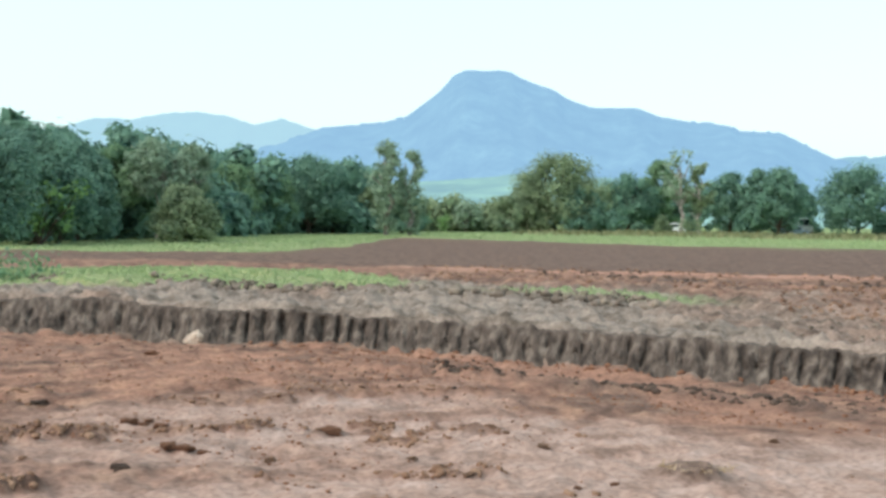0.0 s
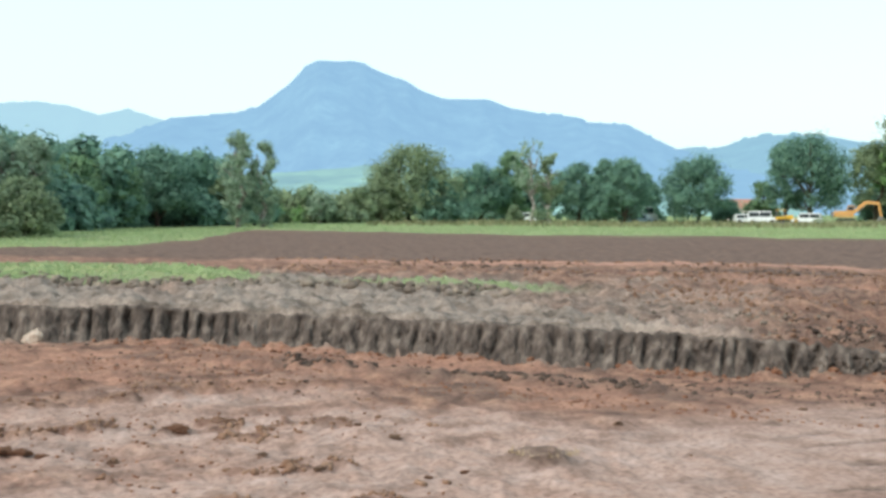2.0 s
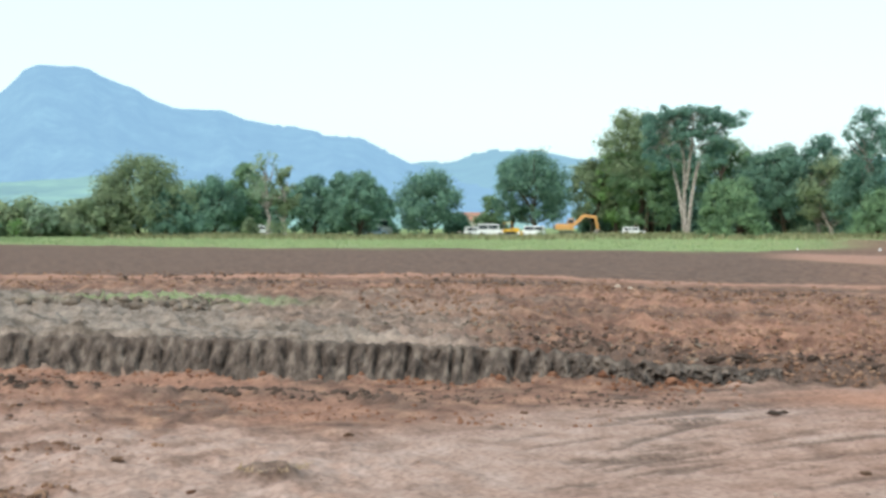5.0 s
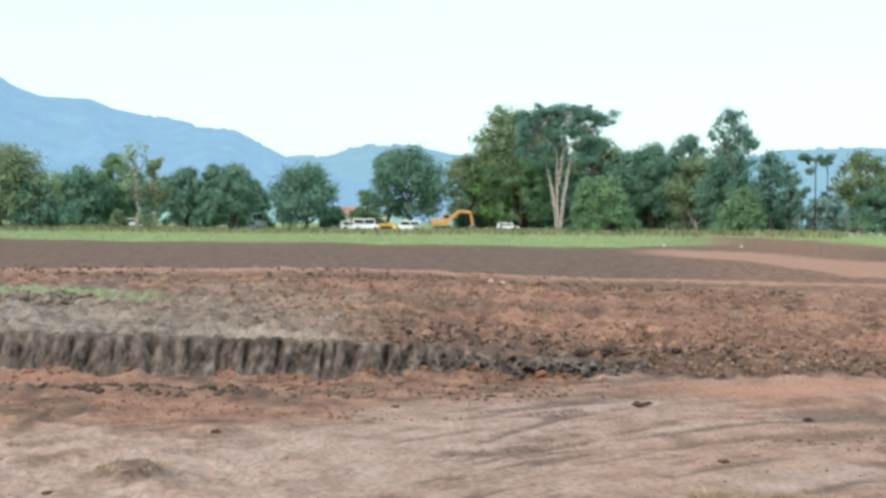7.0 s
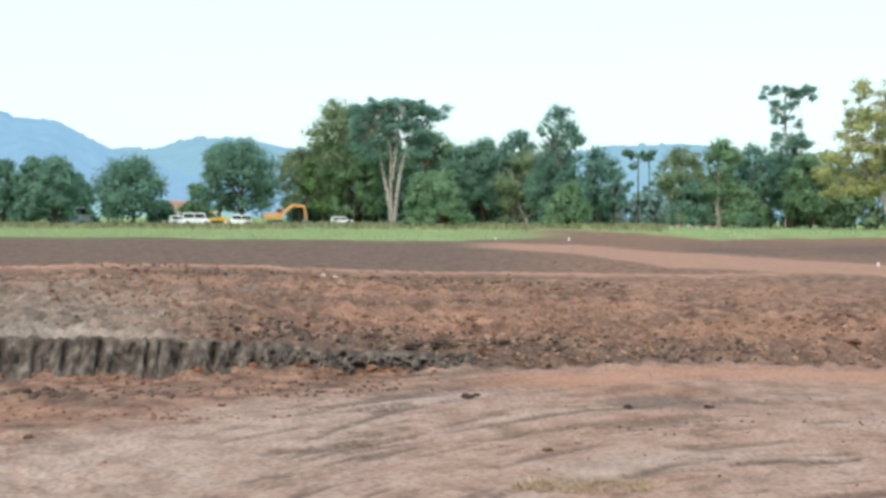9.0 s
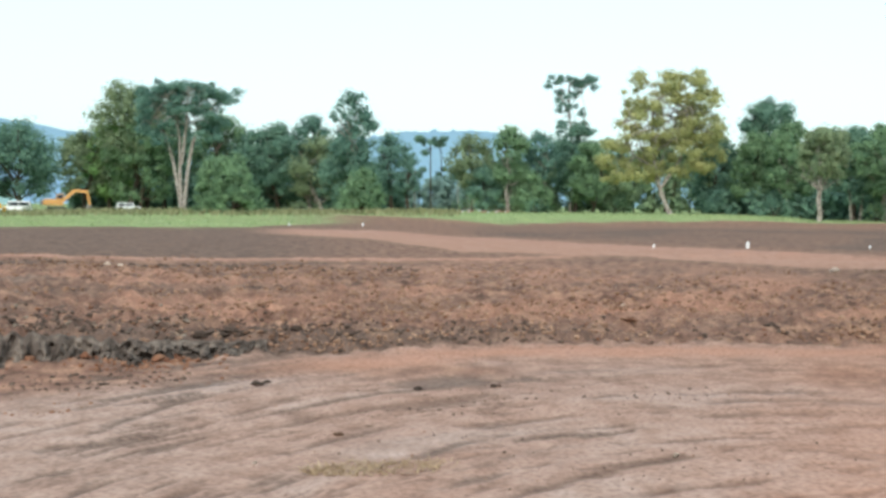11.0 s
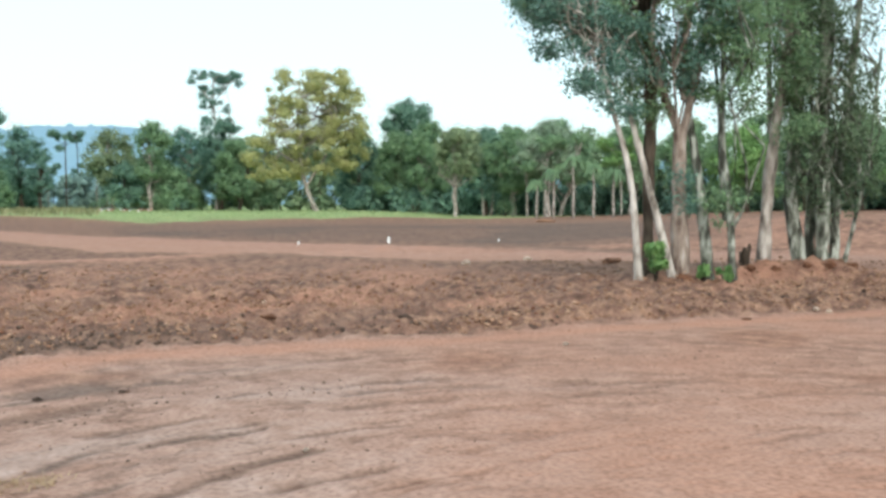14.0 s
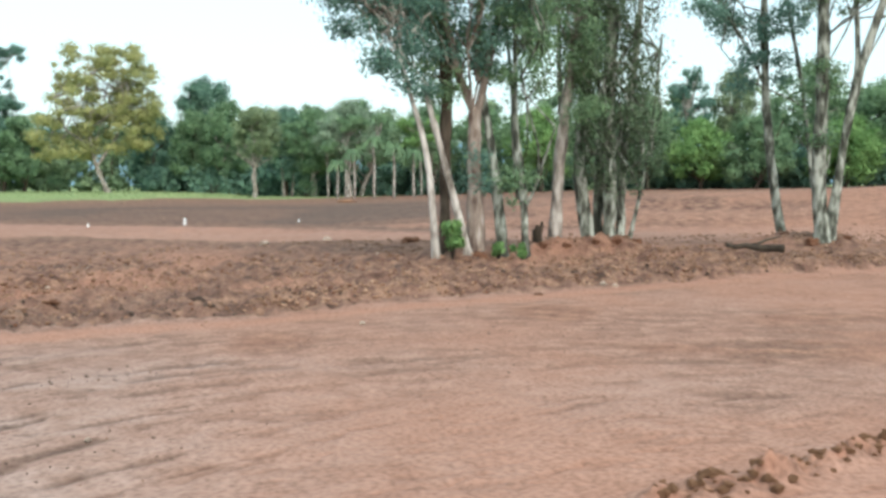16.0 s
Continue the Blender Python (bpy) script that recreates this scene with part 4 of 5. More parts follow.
woods("woods_tall", "tall dark woods behind the big tree", [(-42.5, 232, 12), (-46, 228, 17), (-51, 228, 15), (-57, 226, 13)], "dark", 7)
woods("woods_right", "dense green woods past the red road", [(-63.2, 215, 9), (-66, 210, 12), (-70, 205, 13), (-76, 195, 14), (-82, 178, 13), (-90, 172, 13), (-98, 172, 14), (-106, 170, 15), (-114, 165, 15), (-126, 160, 14)], "light", 8)
woods("understorey_right", "dark undergrowth along the wood's edge", [(-74.5, 182, 3.5), (-79, 168, 3.5), (-84, 160, 3.6), (-92, 158, 4), (-104, 156, 4.5), (-118, 150, 4.5)], "dark", 14, 80)
woods("understorey_left", "dark undergrowth below the left woods", [(14, 60, 2.2), (5, 72, 2.4), (-2, 108, 3), (-9, 132, 3)], "dark", 15, 80)
woods("understorey_middle", "dark undergrowth below the tall trees", [(-42, 212, 4.5), (-48, 208, 5), (-54, 212, 5), (-58.5, 225, 5.5)], "dark", 16, 80)
woods("hazy_bushes", "bushes in the gap of the woods, coloured as in bluish haze", [(-57, 238, 9.5), (-59, 240, 8.0), (-60.5, 240, 6.5), (-62, 238, 8.0), (-64, 232, 10)], "hazy", 17, 55)
woods("scrub", "low olive scrub at the field's far edge", [(-11.5, 150, 3.6), (-14, 158, 4.5), (-18, 165, 3.6)], "olive", 9, 60)


# ---- the near clump of tall trees on the low berm ----
CLUMP_TURN = -0.34  # the clump stands this much further round than its rows say


def near_tree(label, bark, d, stems, clumps, leaf="mid", count=2600, size=0.06, seed=1, hang=0.0, clump=0.33, name="tall_tree", group="clump of tall trees"):
    """stems: rows of ((bearing, height), ...) with the radius at foot and tip; clumps: boxes of leaf masses."""
    rng = np.random.default_rng(seed)
    turn = CLUMP_TURN if d < 25 else 0.0
    stems = [(tuple((p[0] + turn, *p[1:]) for p in pts), r0, r1) for pts, r0, r1 in stems]
    clumps = [(c[0] + turn, c[1] + turn, *c[2:]) for c in clumps]
    a0 = stems[0][0][0][0]
    bx, by = (float(v) for v in xy(a0, d))
    root = thing(name, pose(bx, by, 0), label, "tree", group)
    wood = []
    for pts, r0, r1 in stems:
        line = np.array([(*np.subtract(xy(a, d + dd), (bx, by)), z) for a, z, dd in ((*p, 0) if len(p) == 2 else p for p in pts)])
        if pts[0][1] < 0.6:
            line[0][2] = float(ground_z(pts[0][0], d)) - 0.15
        k = np.linspace(0, len(line) - 1, 5 * (len(line) - 1) + 1)
        i = np.minimum(k.astype(int), len(line) - 2)
        f = (k - i)[:, None]
        p0, p1 = line[np.maximum(i - 1, 0)], line[i]
        p2, p3 = line[i + 1], line[np.minimum(i + 2, len(line) - 1)]
        curve = 0.5 * (2 * p1 + (p2 - p0) * f + (2 * p0 - 5 * p1 + 4 * p2 - p3) * f**2 + (3 * p1 - p0 - 3 * p2 + p3) * f**3)
        rad = 0.68 * (r0 + (r1 - r0) * np.linspace(0, 1, len(k)))
        if pts[0][1] < 0.6:
            rad = rad * (1 + 0.45 * np.exp(-np.linspace(0, len(line) - 1, len(k)) * 5))
        v, fcs = tube(curve, rad * (1 + 0.07 * rng.normal(size=len(k))), 10)
        wood.append((v + rng.normal(0, r0 * 0.05, v.shape), fcs))
    cs, rs = [], []
    for a_lo, a_hi, z_lo, z_hi, deep, n in clumps:
        for _ in range(n):
            a, z, dd = rng.uniform(a_lo, a_hi), rng.uniform(z_lo, z_hi), rng.normal(0, deep)
            r = clump * rng.uniform(0.6, 1.4)
            c = np.array((*np.subtract(xy(a, d + dd), (bx, by)), z))
            cs.append(c)
            rs.append((r, r, r * (0.7 + hang)))
            src = wood[rng.integers(len(wood))][0]
            near = src[np.argmin(np.linalg.norm(src - c + np.array([0, 0, 0.8]), axis=1))]
            if rng.random() < 0.5 and np.linalg.norm(near - c) < 12 * clump:
                wood.append(tube(bent(rng, near, c, 5, 0.06), np.linspace(0.09, 0.02, 5) * clump, 4))
    part("trunk", join(wood), BARK[bark], root, smooth=True)
    if cs:
        part("crown", leaves(rng, cs, rs, int(count * (2.3 if d < 40 else 1.9)), size * 0.78, flat=0.2, far=d > 40), LEAF[leaf], root)
    return root


near_tree("slim pale-barked tree leaning out of the clump", "white", 21.5, [(((-89.72, 0.1), (-89.37, 1.78), (-88.95, 2.64), (-88.14, 3.67), (-87.9, 4.15), (-87.65, 5.2)), 0.11, 0.035)],
          [(-88.5, -83.8, 5.0, 7.0, 0.8, 60), (-90, -86.5, 3.9, 5.4, 0.6, 30), (-86, -83, 5.4, 7.2, 0.8, 30), (-87.8, -84.4, 4.5, 5.6, 0.7, 22), (-89.4, -87.2, 3.4, 4.4, 0.5, 12)], "blue", 9400, 0.042, 1)
near_tree("dark ivy-grown trunk among paler trees", "dark", 22.5, [(((-90.13, 0.1), (-90.16, 2.05), (-90.22, 3.94), (-89.87, 5.82), (-89.6, 8.0)), 0.17, 0.16)],
          [(-92, -87, 5.0, 7.6, 0.9, 60), (-91, -88.6, 3.4, 5.4, 0.4, 30), (-87, -83.3, 5.4, 7.2, 0.6, 26)], "mid", 8200, 0.042, 2)
near_tree("broken pale stem leaning against the clump", "white", 22.0, [(((-91.47, 0.1), (-90.25, 1.91), (-89.5, 2.97), (-89.17, 3.52)), 0.125, 0.07)], [], seed=3)
near_tree("reddish-barked forked tree in the clump", "red", 22.3, [(((-91.8, 0.1), (-91.68, 2.04), (-91.75, 3.15)), 0.25, 0.19), (((-91.75, 3.0), (-90.86, 3.86), (-90.21, 4.85), (-88.76, 5.67), (-87, 7.2)), 0.13, 0.06),
          (((-90.21, 4.85), (-90.42, 5.9), (-90.6, 7.5)), 0.08, 0.06), (((-91.8, 3.0), (-92.59, 4.34), (-92.98, 5.13), (-93.3, 6.2), (-93.5, 7.8)), 0.13, 0.07), (((-91.9, 3.7), (-91.8, 4.6), (-92.0, 5.2), (-92.4, 6.5)), 0.1, 0.12)],
          [(-94.5, -88, 4.9, 7.6, 0.9, 70), (-93.5, -90, 3.9, 5.0, 0.5, 14), (-92.4, -91, 1.6, 2.2, 0.2, 4)], "blue", 7600, 0.042, 4)
near_tree("grey lichened stem beside the forked tree", "lichen", 22.4, [(((-93.22, 0.1), (-92.79, 1.73), (-92.45, 2.67), (-92.12, 3.51), (-92.0, 4.6)), 0.17, 0.08)], [(-93.2, -91.6, 3.6, 4.6, 0.3, 4)], "mid", 500, 0.055, 5)
near_tree("thin lichened tree with a broken side stub", "lichen", 22.0, [(((-94.4, 0.1), (-94.19, 1.73), (-93.8, 2.77), (-93.82, 4.48), (-93.74, 5.69), (-93.6, 7.5)), 0.12, 0.05), (((-94.38, 1.2), (-94.69, 1.42), (-95.05, 1.75)), 0.06, 0.03),
          (((-93.95, 1.3, 0.8), (-93.7, 2.4, 0.8), (-93.6, 3.8, 0.8), (-93.2, 5.0, 0.8)), 0.07, 0.04)], [(-96, -92.5, 4.4, 7.4, 0.8, 60), (-95, -93.3, 1.0, 1.9, 0.2, 4), (-95.5, -93.5, 3.4, 4.6, 0.5, 12)], "mid", 6400, 0.042, 6)
near_tree("pale and reddish leaning trunk in the clump", "pale", 24.0, [(((-95.79, 0.1), (-96.06, 2.07), (-96.35, 3.19), (-96.84, 4.7), (-97.11, 6.0), (-97.3, 8)), 0.2, 0.13), (((-96.1, 3.2, 1), (-95.95, 5.4, 1), (-95.7, 7, 1)), 0.09, 0.06)],
          [(-98.5, -94.5, 4.6, 7.8, 0.9, 66), (-98, -96.5, 3.0, 4.8, 0.5, 16)], "mid", 7400, 0.042, 7)
near_tree("stout lichened trunk hung with creepers", "lichen", 24.5, [(((-97.65, 0.1), (-97.14, 1.74), (-97.27, 3.08), (-97.81, 6.07), (-98.0, 8)), 0.25, 0.15)],
          [(-98.8, -96.0, 1.7, 5.5, 0.5, 50), (-100, -96, 5.0, 7.8, 0.8, 30)], "creeper", 4200, 0.042, 8, 0.6)
near_tree("dark trunk wrapped in hanging creepers", "lichen", 24.5, [(((-98.62, 0.1), (-98.66, 1.74), (-98.62, 3.4), (-98.71, 6.05), (-98.8, 8)), 0.22, 0.17), (((-98.0, 0.4, 0.3), (-98.1, 2, 0.3), (-98.4, 4, 0.3)), 0.17, 0.12), (((-99.2, 0.3, 0.2), (-99.3, 2, 0.2), (-99.9, 4.4, 0.2), (-100.4, 7, 0.2)), 0.15, 0.09), (((-99.6, 0.3, 0.9), (-100.6, 2.4, 0.9), (-101.2, 5, 0.9)), 0.06, 0.04)],
          [(-100.4, -97.4, 1.5, 5.6, 0.5, 50), (-101.6, -97.8, 5.0, 7.8, 0.8, 34), (-101.6, -99.3, 2.2, 4.8, 0.5, 26)], "creeper", 6400, 0.042, 9, 0.7)
near_tree("slender lichened tree on the earth berm", "lichen", 28.0, [(((-107.55, 0.1), (-106.98, 1.9), (-106.62, 3.87), (-106.47, 6.12), (-106.4, 8)), 0.17, 0.12), (((-106.6, 4.0), (-105.6, 5.0), (-104.4, 6.0), (-103.4, 6.6)), 0.06, 0.02),
          (((-108.94, 1.5, 0.5), (-108.32, 4.03, 0.5), (-107.58, 6.09, 0.5), (-107, 8, 0.5)), 0.09, 0.06)], [(-108.5, -103.2, 5.4, 8.4, 0.9, 60), (-107.6, -105.2, 3.8, 5.4, 0.4, 16)], "blue", 7000, 0.048, 10)
near_tree("forked mottled tree at the berm's end", "lichen", 26.0, [(((-109.52, 0.1), (-109.2, 1.57), (-109.3, 3.72), (-109.3, 5.73), (-109.3, 8)), 0.25, 0.17), (((-109.7, 0.3), (-110.35, 2.58), (-111.06, 4.19), (-111.97, 5.53), (-113, 7)), 0.16, 0.12),
          (((-110.7, 3.4), (-110.9, 4.4), (-110.7, 6.0)), 0.09, 0.08)], [(-115, -108, 5.6, 8.4, 0.9, 60), (-110, -108.4, 2.4, 4.6, 0.3, 9)], "mid", 7000, 0.048, 11)

# ---- trees with a shape of their own along the far edge ----
near_tree("huge pale-trunked tree fanning into an umbrella crown", "pale", 185,
          [(((-47.54, 0.5), (-47.15, 8.0), (-46.62, 13.7), (-45.92, 18.0)), 0.5, 0.2), (((-47.54, 0.55), (-47.45, 8.0), (-47.42, 12.8), (-47.1, 18.5)), 0.4, 0.2),
           (((-47.63, 0.5), (-47.89, 8.0), (-48.22, 12.8), (-48.88, 16.6), (-49.36, 19.0)), 0.5, 0.18), (((-47.54, 8.0), (-47.74, 13.7), (-47.89, 19.4)), 0.4, 0.2), (((-46.84, 11.8), (-46.38, 15.1), (-46.07, 17.5)), 0.3, 0.15)],
          [(-47.5, -45.4, 14.2, 20.8, 2.2, 60), (-49.6, -46.2, 19.6, 21.4, 2.4, 40), (-49.8, -48.1, 14.6, 19.8, 1.8, 34), (-50.5, -49.3, 18.2, 20.2, 1.5, 12), (-46.9, -45.4, 11.5, 14.5, 1.8, 16), (-49.4, -48.3, 12.0, 14.8, 1.5, 12), (-48.7, -47.0, 16.0, 19.4, 1.8, 22)],
          "blue", 15000, 0.22, 21, 0.0, 1.0, "umbrella_tree", "trees round the field")
near_tree("broad old tree in yellowing leaf", "pale", 165,
          [(((-72.91, 0.4), (-72.36, 4.3), (-72.05, 9.0), (-71.94, 15.9)), 0.55, 0.25), (((-72.36, 4.3), (-73.39, 9.1), (-73.82, 15.1)), 0.35, 0.15), (((-72.2, 7.3), (-70.86, 9.9), (-70.4, 14.1)), 0.3, 0.12)],
          [(-75.1, -70.1, 11.5, 19.8, 3.0, 80), (-74.8, -71.0, 19.0, 21.4, 2.2, 24), (-72.2, -69.4, 5.2, 11.4, 2.0, 36), (-74.4, -71.9, 6.6, 12.5, 2.2, 26), (-75.8, -73.4, 7.4, 13.8, 2.0, 26)],
          "yellow", 17000, 0.24, 22, 0.0, 1.15, "yellow_tree", "trees round the field")
near_tree("lone thin tree with a high flat crown", "pale", 200,
          [(((-67.76, 0.3), (-67.84, 8.4), (-67.74, 15.6), (-67.61, 22.3), (-67.66, 24.3)), 0.36, 0.12), (((-67.67, 18.7), (-67.14, 21.7), (-66.61, 23.5)), 0.14, 0.06), (((-67.67, 19.7), (-68.31, 22.8), (-68.76, 24.1)), 0.14, 0.06), (((-67.8, 13.5), (-68.62, 15.1)), 0.12, 0.06)],
          [(-69.0, -66.5, 23.4, 25.2, 1.4, 28), (-68.4, -66.9, 18.6, 23.0, 1.2, 14), (-68.9, -66.9, 14.6, 17.2, 1.5, 20)], "blue", 3800, 0.21, 23, 0.0, 0.8, "thin_tree", "trees round the field")
near_tree("araucaria with a flat dark crown", "dark", 235, [(((-60.43, 0.4), (-60.4, 9.1), (-60.4, 15.7)), 0.24, 0.14), (((-60.4, 13.6), (-59.92, 15.0)), 0.09, 0.06), (((-60.4, 13.6), (-60.99, 15.4)), 0.09, 0.06)],
          [(-61.2, -59.7, 14.6, 16.2, 1.2, 16), (-60.7, -60.1, 13.0, 13.8, 0.4, 2)], "dark", 1900, 0.24, 24, 0.0, 0.75, "araucaria", "trees round the field")
near_tree("slender araucaria with a small dark crown", "dark", 240, [(((-61.04, 0.4), (-60.94, 15.0)), 0.2, 0.12)], [(-61.3, -60.6, 14.2, 15.4, 0.6, 6), (-61.2, -60.8, 8.5, 10.5, 0.4, 3)], "dark", 700, 0.24, 25, 0.0, 0.6, "araucaria", "trees round the field")
for n, (az, d) in enumerate([(-59.0, 232), (-59.6, 226), (-61.9, 222), (-62.4, 228), (-57.9, 230)]):
    near_tree("bare slender stem with a thin bluish crown", "pale", d, [(((az, 0.4), (az + 0.05, 5.5), (az - 0.04, 11.0 - 0.9 * n)), 0.15, 0.06)], [(az - 0.4, az + 0.4, 7.0, 11.0 - 0.8 * n, 1.0, 9)], "blue", 700, 0.24, 30 + n, 0.0, 0.7, "slender_tree", "trees round the field")
for n, (az, d, h, r) in enumerate([(-80.2, 138, 8.2, 0.22), (-81.7, 150, 7.0, 0.2), (-82.1, 151, 6.5, 0.18), (-84.0, 140, 7.0, 0.14), (-84.9, 139, 7.4, 0.14), (-88.9, 140, 7.6, 0.13), (-89.4, 141, 7.2, 0.12)]):
    lean = (-0.2, 0.3, -0.5, 0.1, -0.1, 0.15, -0.1)[n]
    near_tree("tree with a bare pale trunk at the wood's edge", "pale", d, [(((az, 0.2), (az + lean * 0.3, h * 0.55), (az + lean, h)), r * 1.2, r * 0.7)], [(az - 1.0, az + 1.0, h * 0.85, h * 1.35, 1.5, 13)], ("olive", "mid", "mid", "pale", "mid", "bright", "mid")[n], 1700, 0.21, 40 + n, 0.0, 0.85, "edge_tree", "trees round the field")


def palm(az, d, h, seed):
    rng = np.random.default_rng(seed)
    x, y = xy(az, d)
    root = thing("palm", pose(float(x), float(y), float(ground_z(az, d)) - 0.1), "slim feather palm with drooping green fronds", "palm", "palms at the wood's edge")
    part("trunk", tube(bent(rng, (0, 0, 0), (rng.normal(0, 0.15), 0, h), 6, 0.01), np.linspace(0.17, 0.11, 6), 8), BARK["pale"], root, smooth=True)
    for k in range(15):
        a, up = k * 2.4 + rng.normal(0, 0.2), rng.uniform(0.1, 1.1)
        s = np.linspace(0, 1, 8)
        reach = 1.55 * rng.uniform(0.8, 1.1)
        line = np.stack([np.cos(a) * reach * s, np.sin(a) * reach * s, h + reach * (up * s - (0.75 + up) * s**2.2)], -1)
        blades = []
        for i in range(7):
            for side in (-1, 1):
                out = np.array([-np.sin(a), np.cos(a), 0]) * side
                for f in (0.0, 0.5):
                    p = line[i] + (line[i + 1] - line[i]) * f
                    q = line[i] + (line[i + 1] - line[i]) * (f + 0.4)
                    ln = 0.45 * (1 - 0.5 * s[i])
                    tip = p + out * ln * 0.75 + np.array([0, 0, -ln * 0.6])
                    blades.append(np.array([p, q, tip + (q - p) * 0.5, tip]))
        v = np.concatenate(blades)
        part("frond", (v, np.arange(len(v)).reshape(-1, 4)), LEAF["mid"], root)


for n, row in enumerate([(-86.42, 124, 6.9), (-87.46, 124, 6.0), (-85.38, 126, 5.6), (-88.5, 128, 5.5), (-84.5, 128, 4.4)]):
    palm(*row, 60 + n)


# ---- loose earth ----
def lump_shape(seed, detail=1, rough=0.28):
    bm = bmesh.new()
    bmesh.ops.create_icosphere(bm, subdivisions=detail, radius=1.0)
    for v in bm.verts:
        k = 1 + rough * 2 * (noise.noise(v.co * 1.3 + Vector((seed * 3.7, 0, 0)))) + rough * noise.noise(v.co * 3.1 + Vector((0, seed * 2.3, 0)))
        v.co *= k
        v.co.z *= 0.7
    return bm


def lump_arrays(seed, detail):
    bm = lump_shape(seed, detail)
    v = np.array([x.co[:] for x in bm.verts])
    f = np.array([[x.index for x in face.verts] for face in bm.faces])
    bm.free()
    return v, f


CRUMB = [lump_arrays(k, 1) for k in range(6)]


def crumbs(name, label, mat, zones, seed, on_ridges=False):
    """Loose crumbs of soil too many to count. zones: bearings from, to; distance past the strip's edge from, to; number; size."""
    rng = np.random.default_rng(seed)
    vs, fs, n = [], [], 0
    for a0, a1, p0, p1, count, size in zones:
        az = rng.uniform(min(a0, a1), max(a0, a1), count)
        d = along(az, EDGE) + p0 + (p1 - p0) * rng.random(count) ** 1.3
        x, y = xy(az, d)
        keep = windrow(az, d) > 0.25 if on_ridges else fbm(x, y, 1.7, 3, seed + 11) + rng.normal(0, 0.08, count) > 0.46
        x, y, az, d = x[keep], y[keep], az[keep], d[keep]
        z = ground_z(az, d)
        s = size * np.minimum(np.exp(rng.normal(0, 0.5, len(x))), 2.0) * 0.38
        turn = rng.random(len(x)) * 2 * math.pi
        for k in range(6):
            m = np.arange(len(x)) % 6 == k
            v, f = CRUMB[k]
            c, sn = np.cos(turn[m])[:, None], np.sin(turn[m])[:, None]
            stretch = 0.75 + 0.6 * rng.random((m.sum(), 1))
            px = (v[None, :, 0] * c - v[None, :, 1] * sn) * s[m][:, None] * stretch + x[m][:, None]
            py = (v[None, :, 0] * sn + v[None, :, 1] * c) * s[m][:, None] + y[m][:, None]
            pz = v[None, :, 2] * s[m][:, None] + z[m][:, None] + 0.12 * s[m][:, None]
            vs.append(np.stack([px, py, pz], -1).reshape(-1, 3))
            fs.append((f[None] + np.arange(m.sum())[:, None, None] * len(v)).reshape(-1, 3) + n)
            n += m.sum() * len(v)
    ob = new(name, mesh_of(name, np.concatenate(vs), np.concatenate(fs), mat, True))
    tagged(ob, label, "soil", kind="stuff")


CLOD_TAN = soil_material("tan_clod_soil", (0.20, 0.10, 0.055), (0.35, 0.19, 0.11), (0.46, 0.28, 0.17), 14)
STRAW = leaf_material("dry_straw", (0.30, 0.20, 0.12), (0.48, 0.36, 0.23), 0.2)
CLOD_DUN = soil_material("dun_clod_soil", (0.20, 0.11, 0.07), (0.33, 0.20, 0.135), (0.43, 0.29, 0.20), 5)
CLOD_MIX = soil_material("brown_clod_soil", (0.12, 0.065, 0.042), (0.225, 0.13, 0.085), (0.35, 0.23, 0.16), 3)
CLOD_GREY = soil_material("grey_clod_soil", (0.09, 0.07, 0.055), (0.19, 0.15, 0.12), (0.32, 0.26, 0.2), 3)
crumbs("red_crumbs", "loose red-brown soil crumbs on the field", CLOD_MIX, [(-36, -120, 0.2, 5, 10000, 0.045), (-30, -120, 4, 16, 11000, 0.062), (-12, -60, 9, 18, 2500, 0.07)], 301)
crumbs("bright_crumbs", "loose orange-red soil crumbs", CLOD_RED, [(-40, -120, 0.2, 12, 2600, 0.045), (12, -50, -2.6, 0.0, 2200, 0.03), (12, -20, -7.5, -2, 1300, 0.022), (-26, -48, 0.0, 0.3, 160, 0.08), (14, -50, -0.35, 0.15, 900, 0.05)], 302)
crumbs("dark_crumbs", "dark damp soil crumbs along the strip's edge", CLOD_DARK, [(-40, -66, 0.0, 2.0, 1100, 0.05), (-66, -120, 0.0, 2.2, 700, 0.05), (-18, -60, 13, 15.5, 700, 0.09), (-12, -31, -1.7, -1.1, 420, 0.06), (-31, -48, -1.5, -0.4, 300, 0.04), (12, -30, -3.5, -0.2, 700, 0.03), (-38, -52, 0.2, 3.0, 700, 0.06)], 303)
crumbs("grey_crumbs", "grey dry soil crumbs on top of the bank", CLOD_GREY, [(14, -38, 2.2, 8, 1800, 0.03), (8, -24, 3.8, 6.0, 1300, 0.12), (-30, -48, 0.8, 5, 900, 0.05)], 304)
crumbs("tan_crumbs", "pale crumbly clods along the tree berm", CLOD_DUN, [(-82, -116, 0.1, 6, 4200, 0.055), (-44, -84, 0.3, 8, 3200, 0.045)], 306)
crumbs("scrape_crumbs", "dark crumbs thrown up along wheel scrapes", CLOD_DARK, [(-56, -80, -4.0, -2.6, 420, 0.022), (-48, -110, -7.0, -3.0, 500, 0.018)], 307)
crumbs("strip_crumbs", "small soil crumbs on the graded strip", CLOD_MIX, [(12, -120, -8.5, -0.4, 1500, 0.014), (-60, -120, -1.6, 0.1, 500, 0.02)], 305)
crumbs("ridge_crumbs", "crumbly red-brown earth along blade ridges", CLOD_MIX, [(14, -36, -11, -2.5, 16000, 0.032), (14, -20, -10, -5, 6000, 0.05)], 308, True)

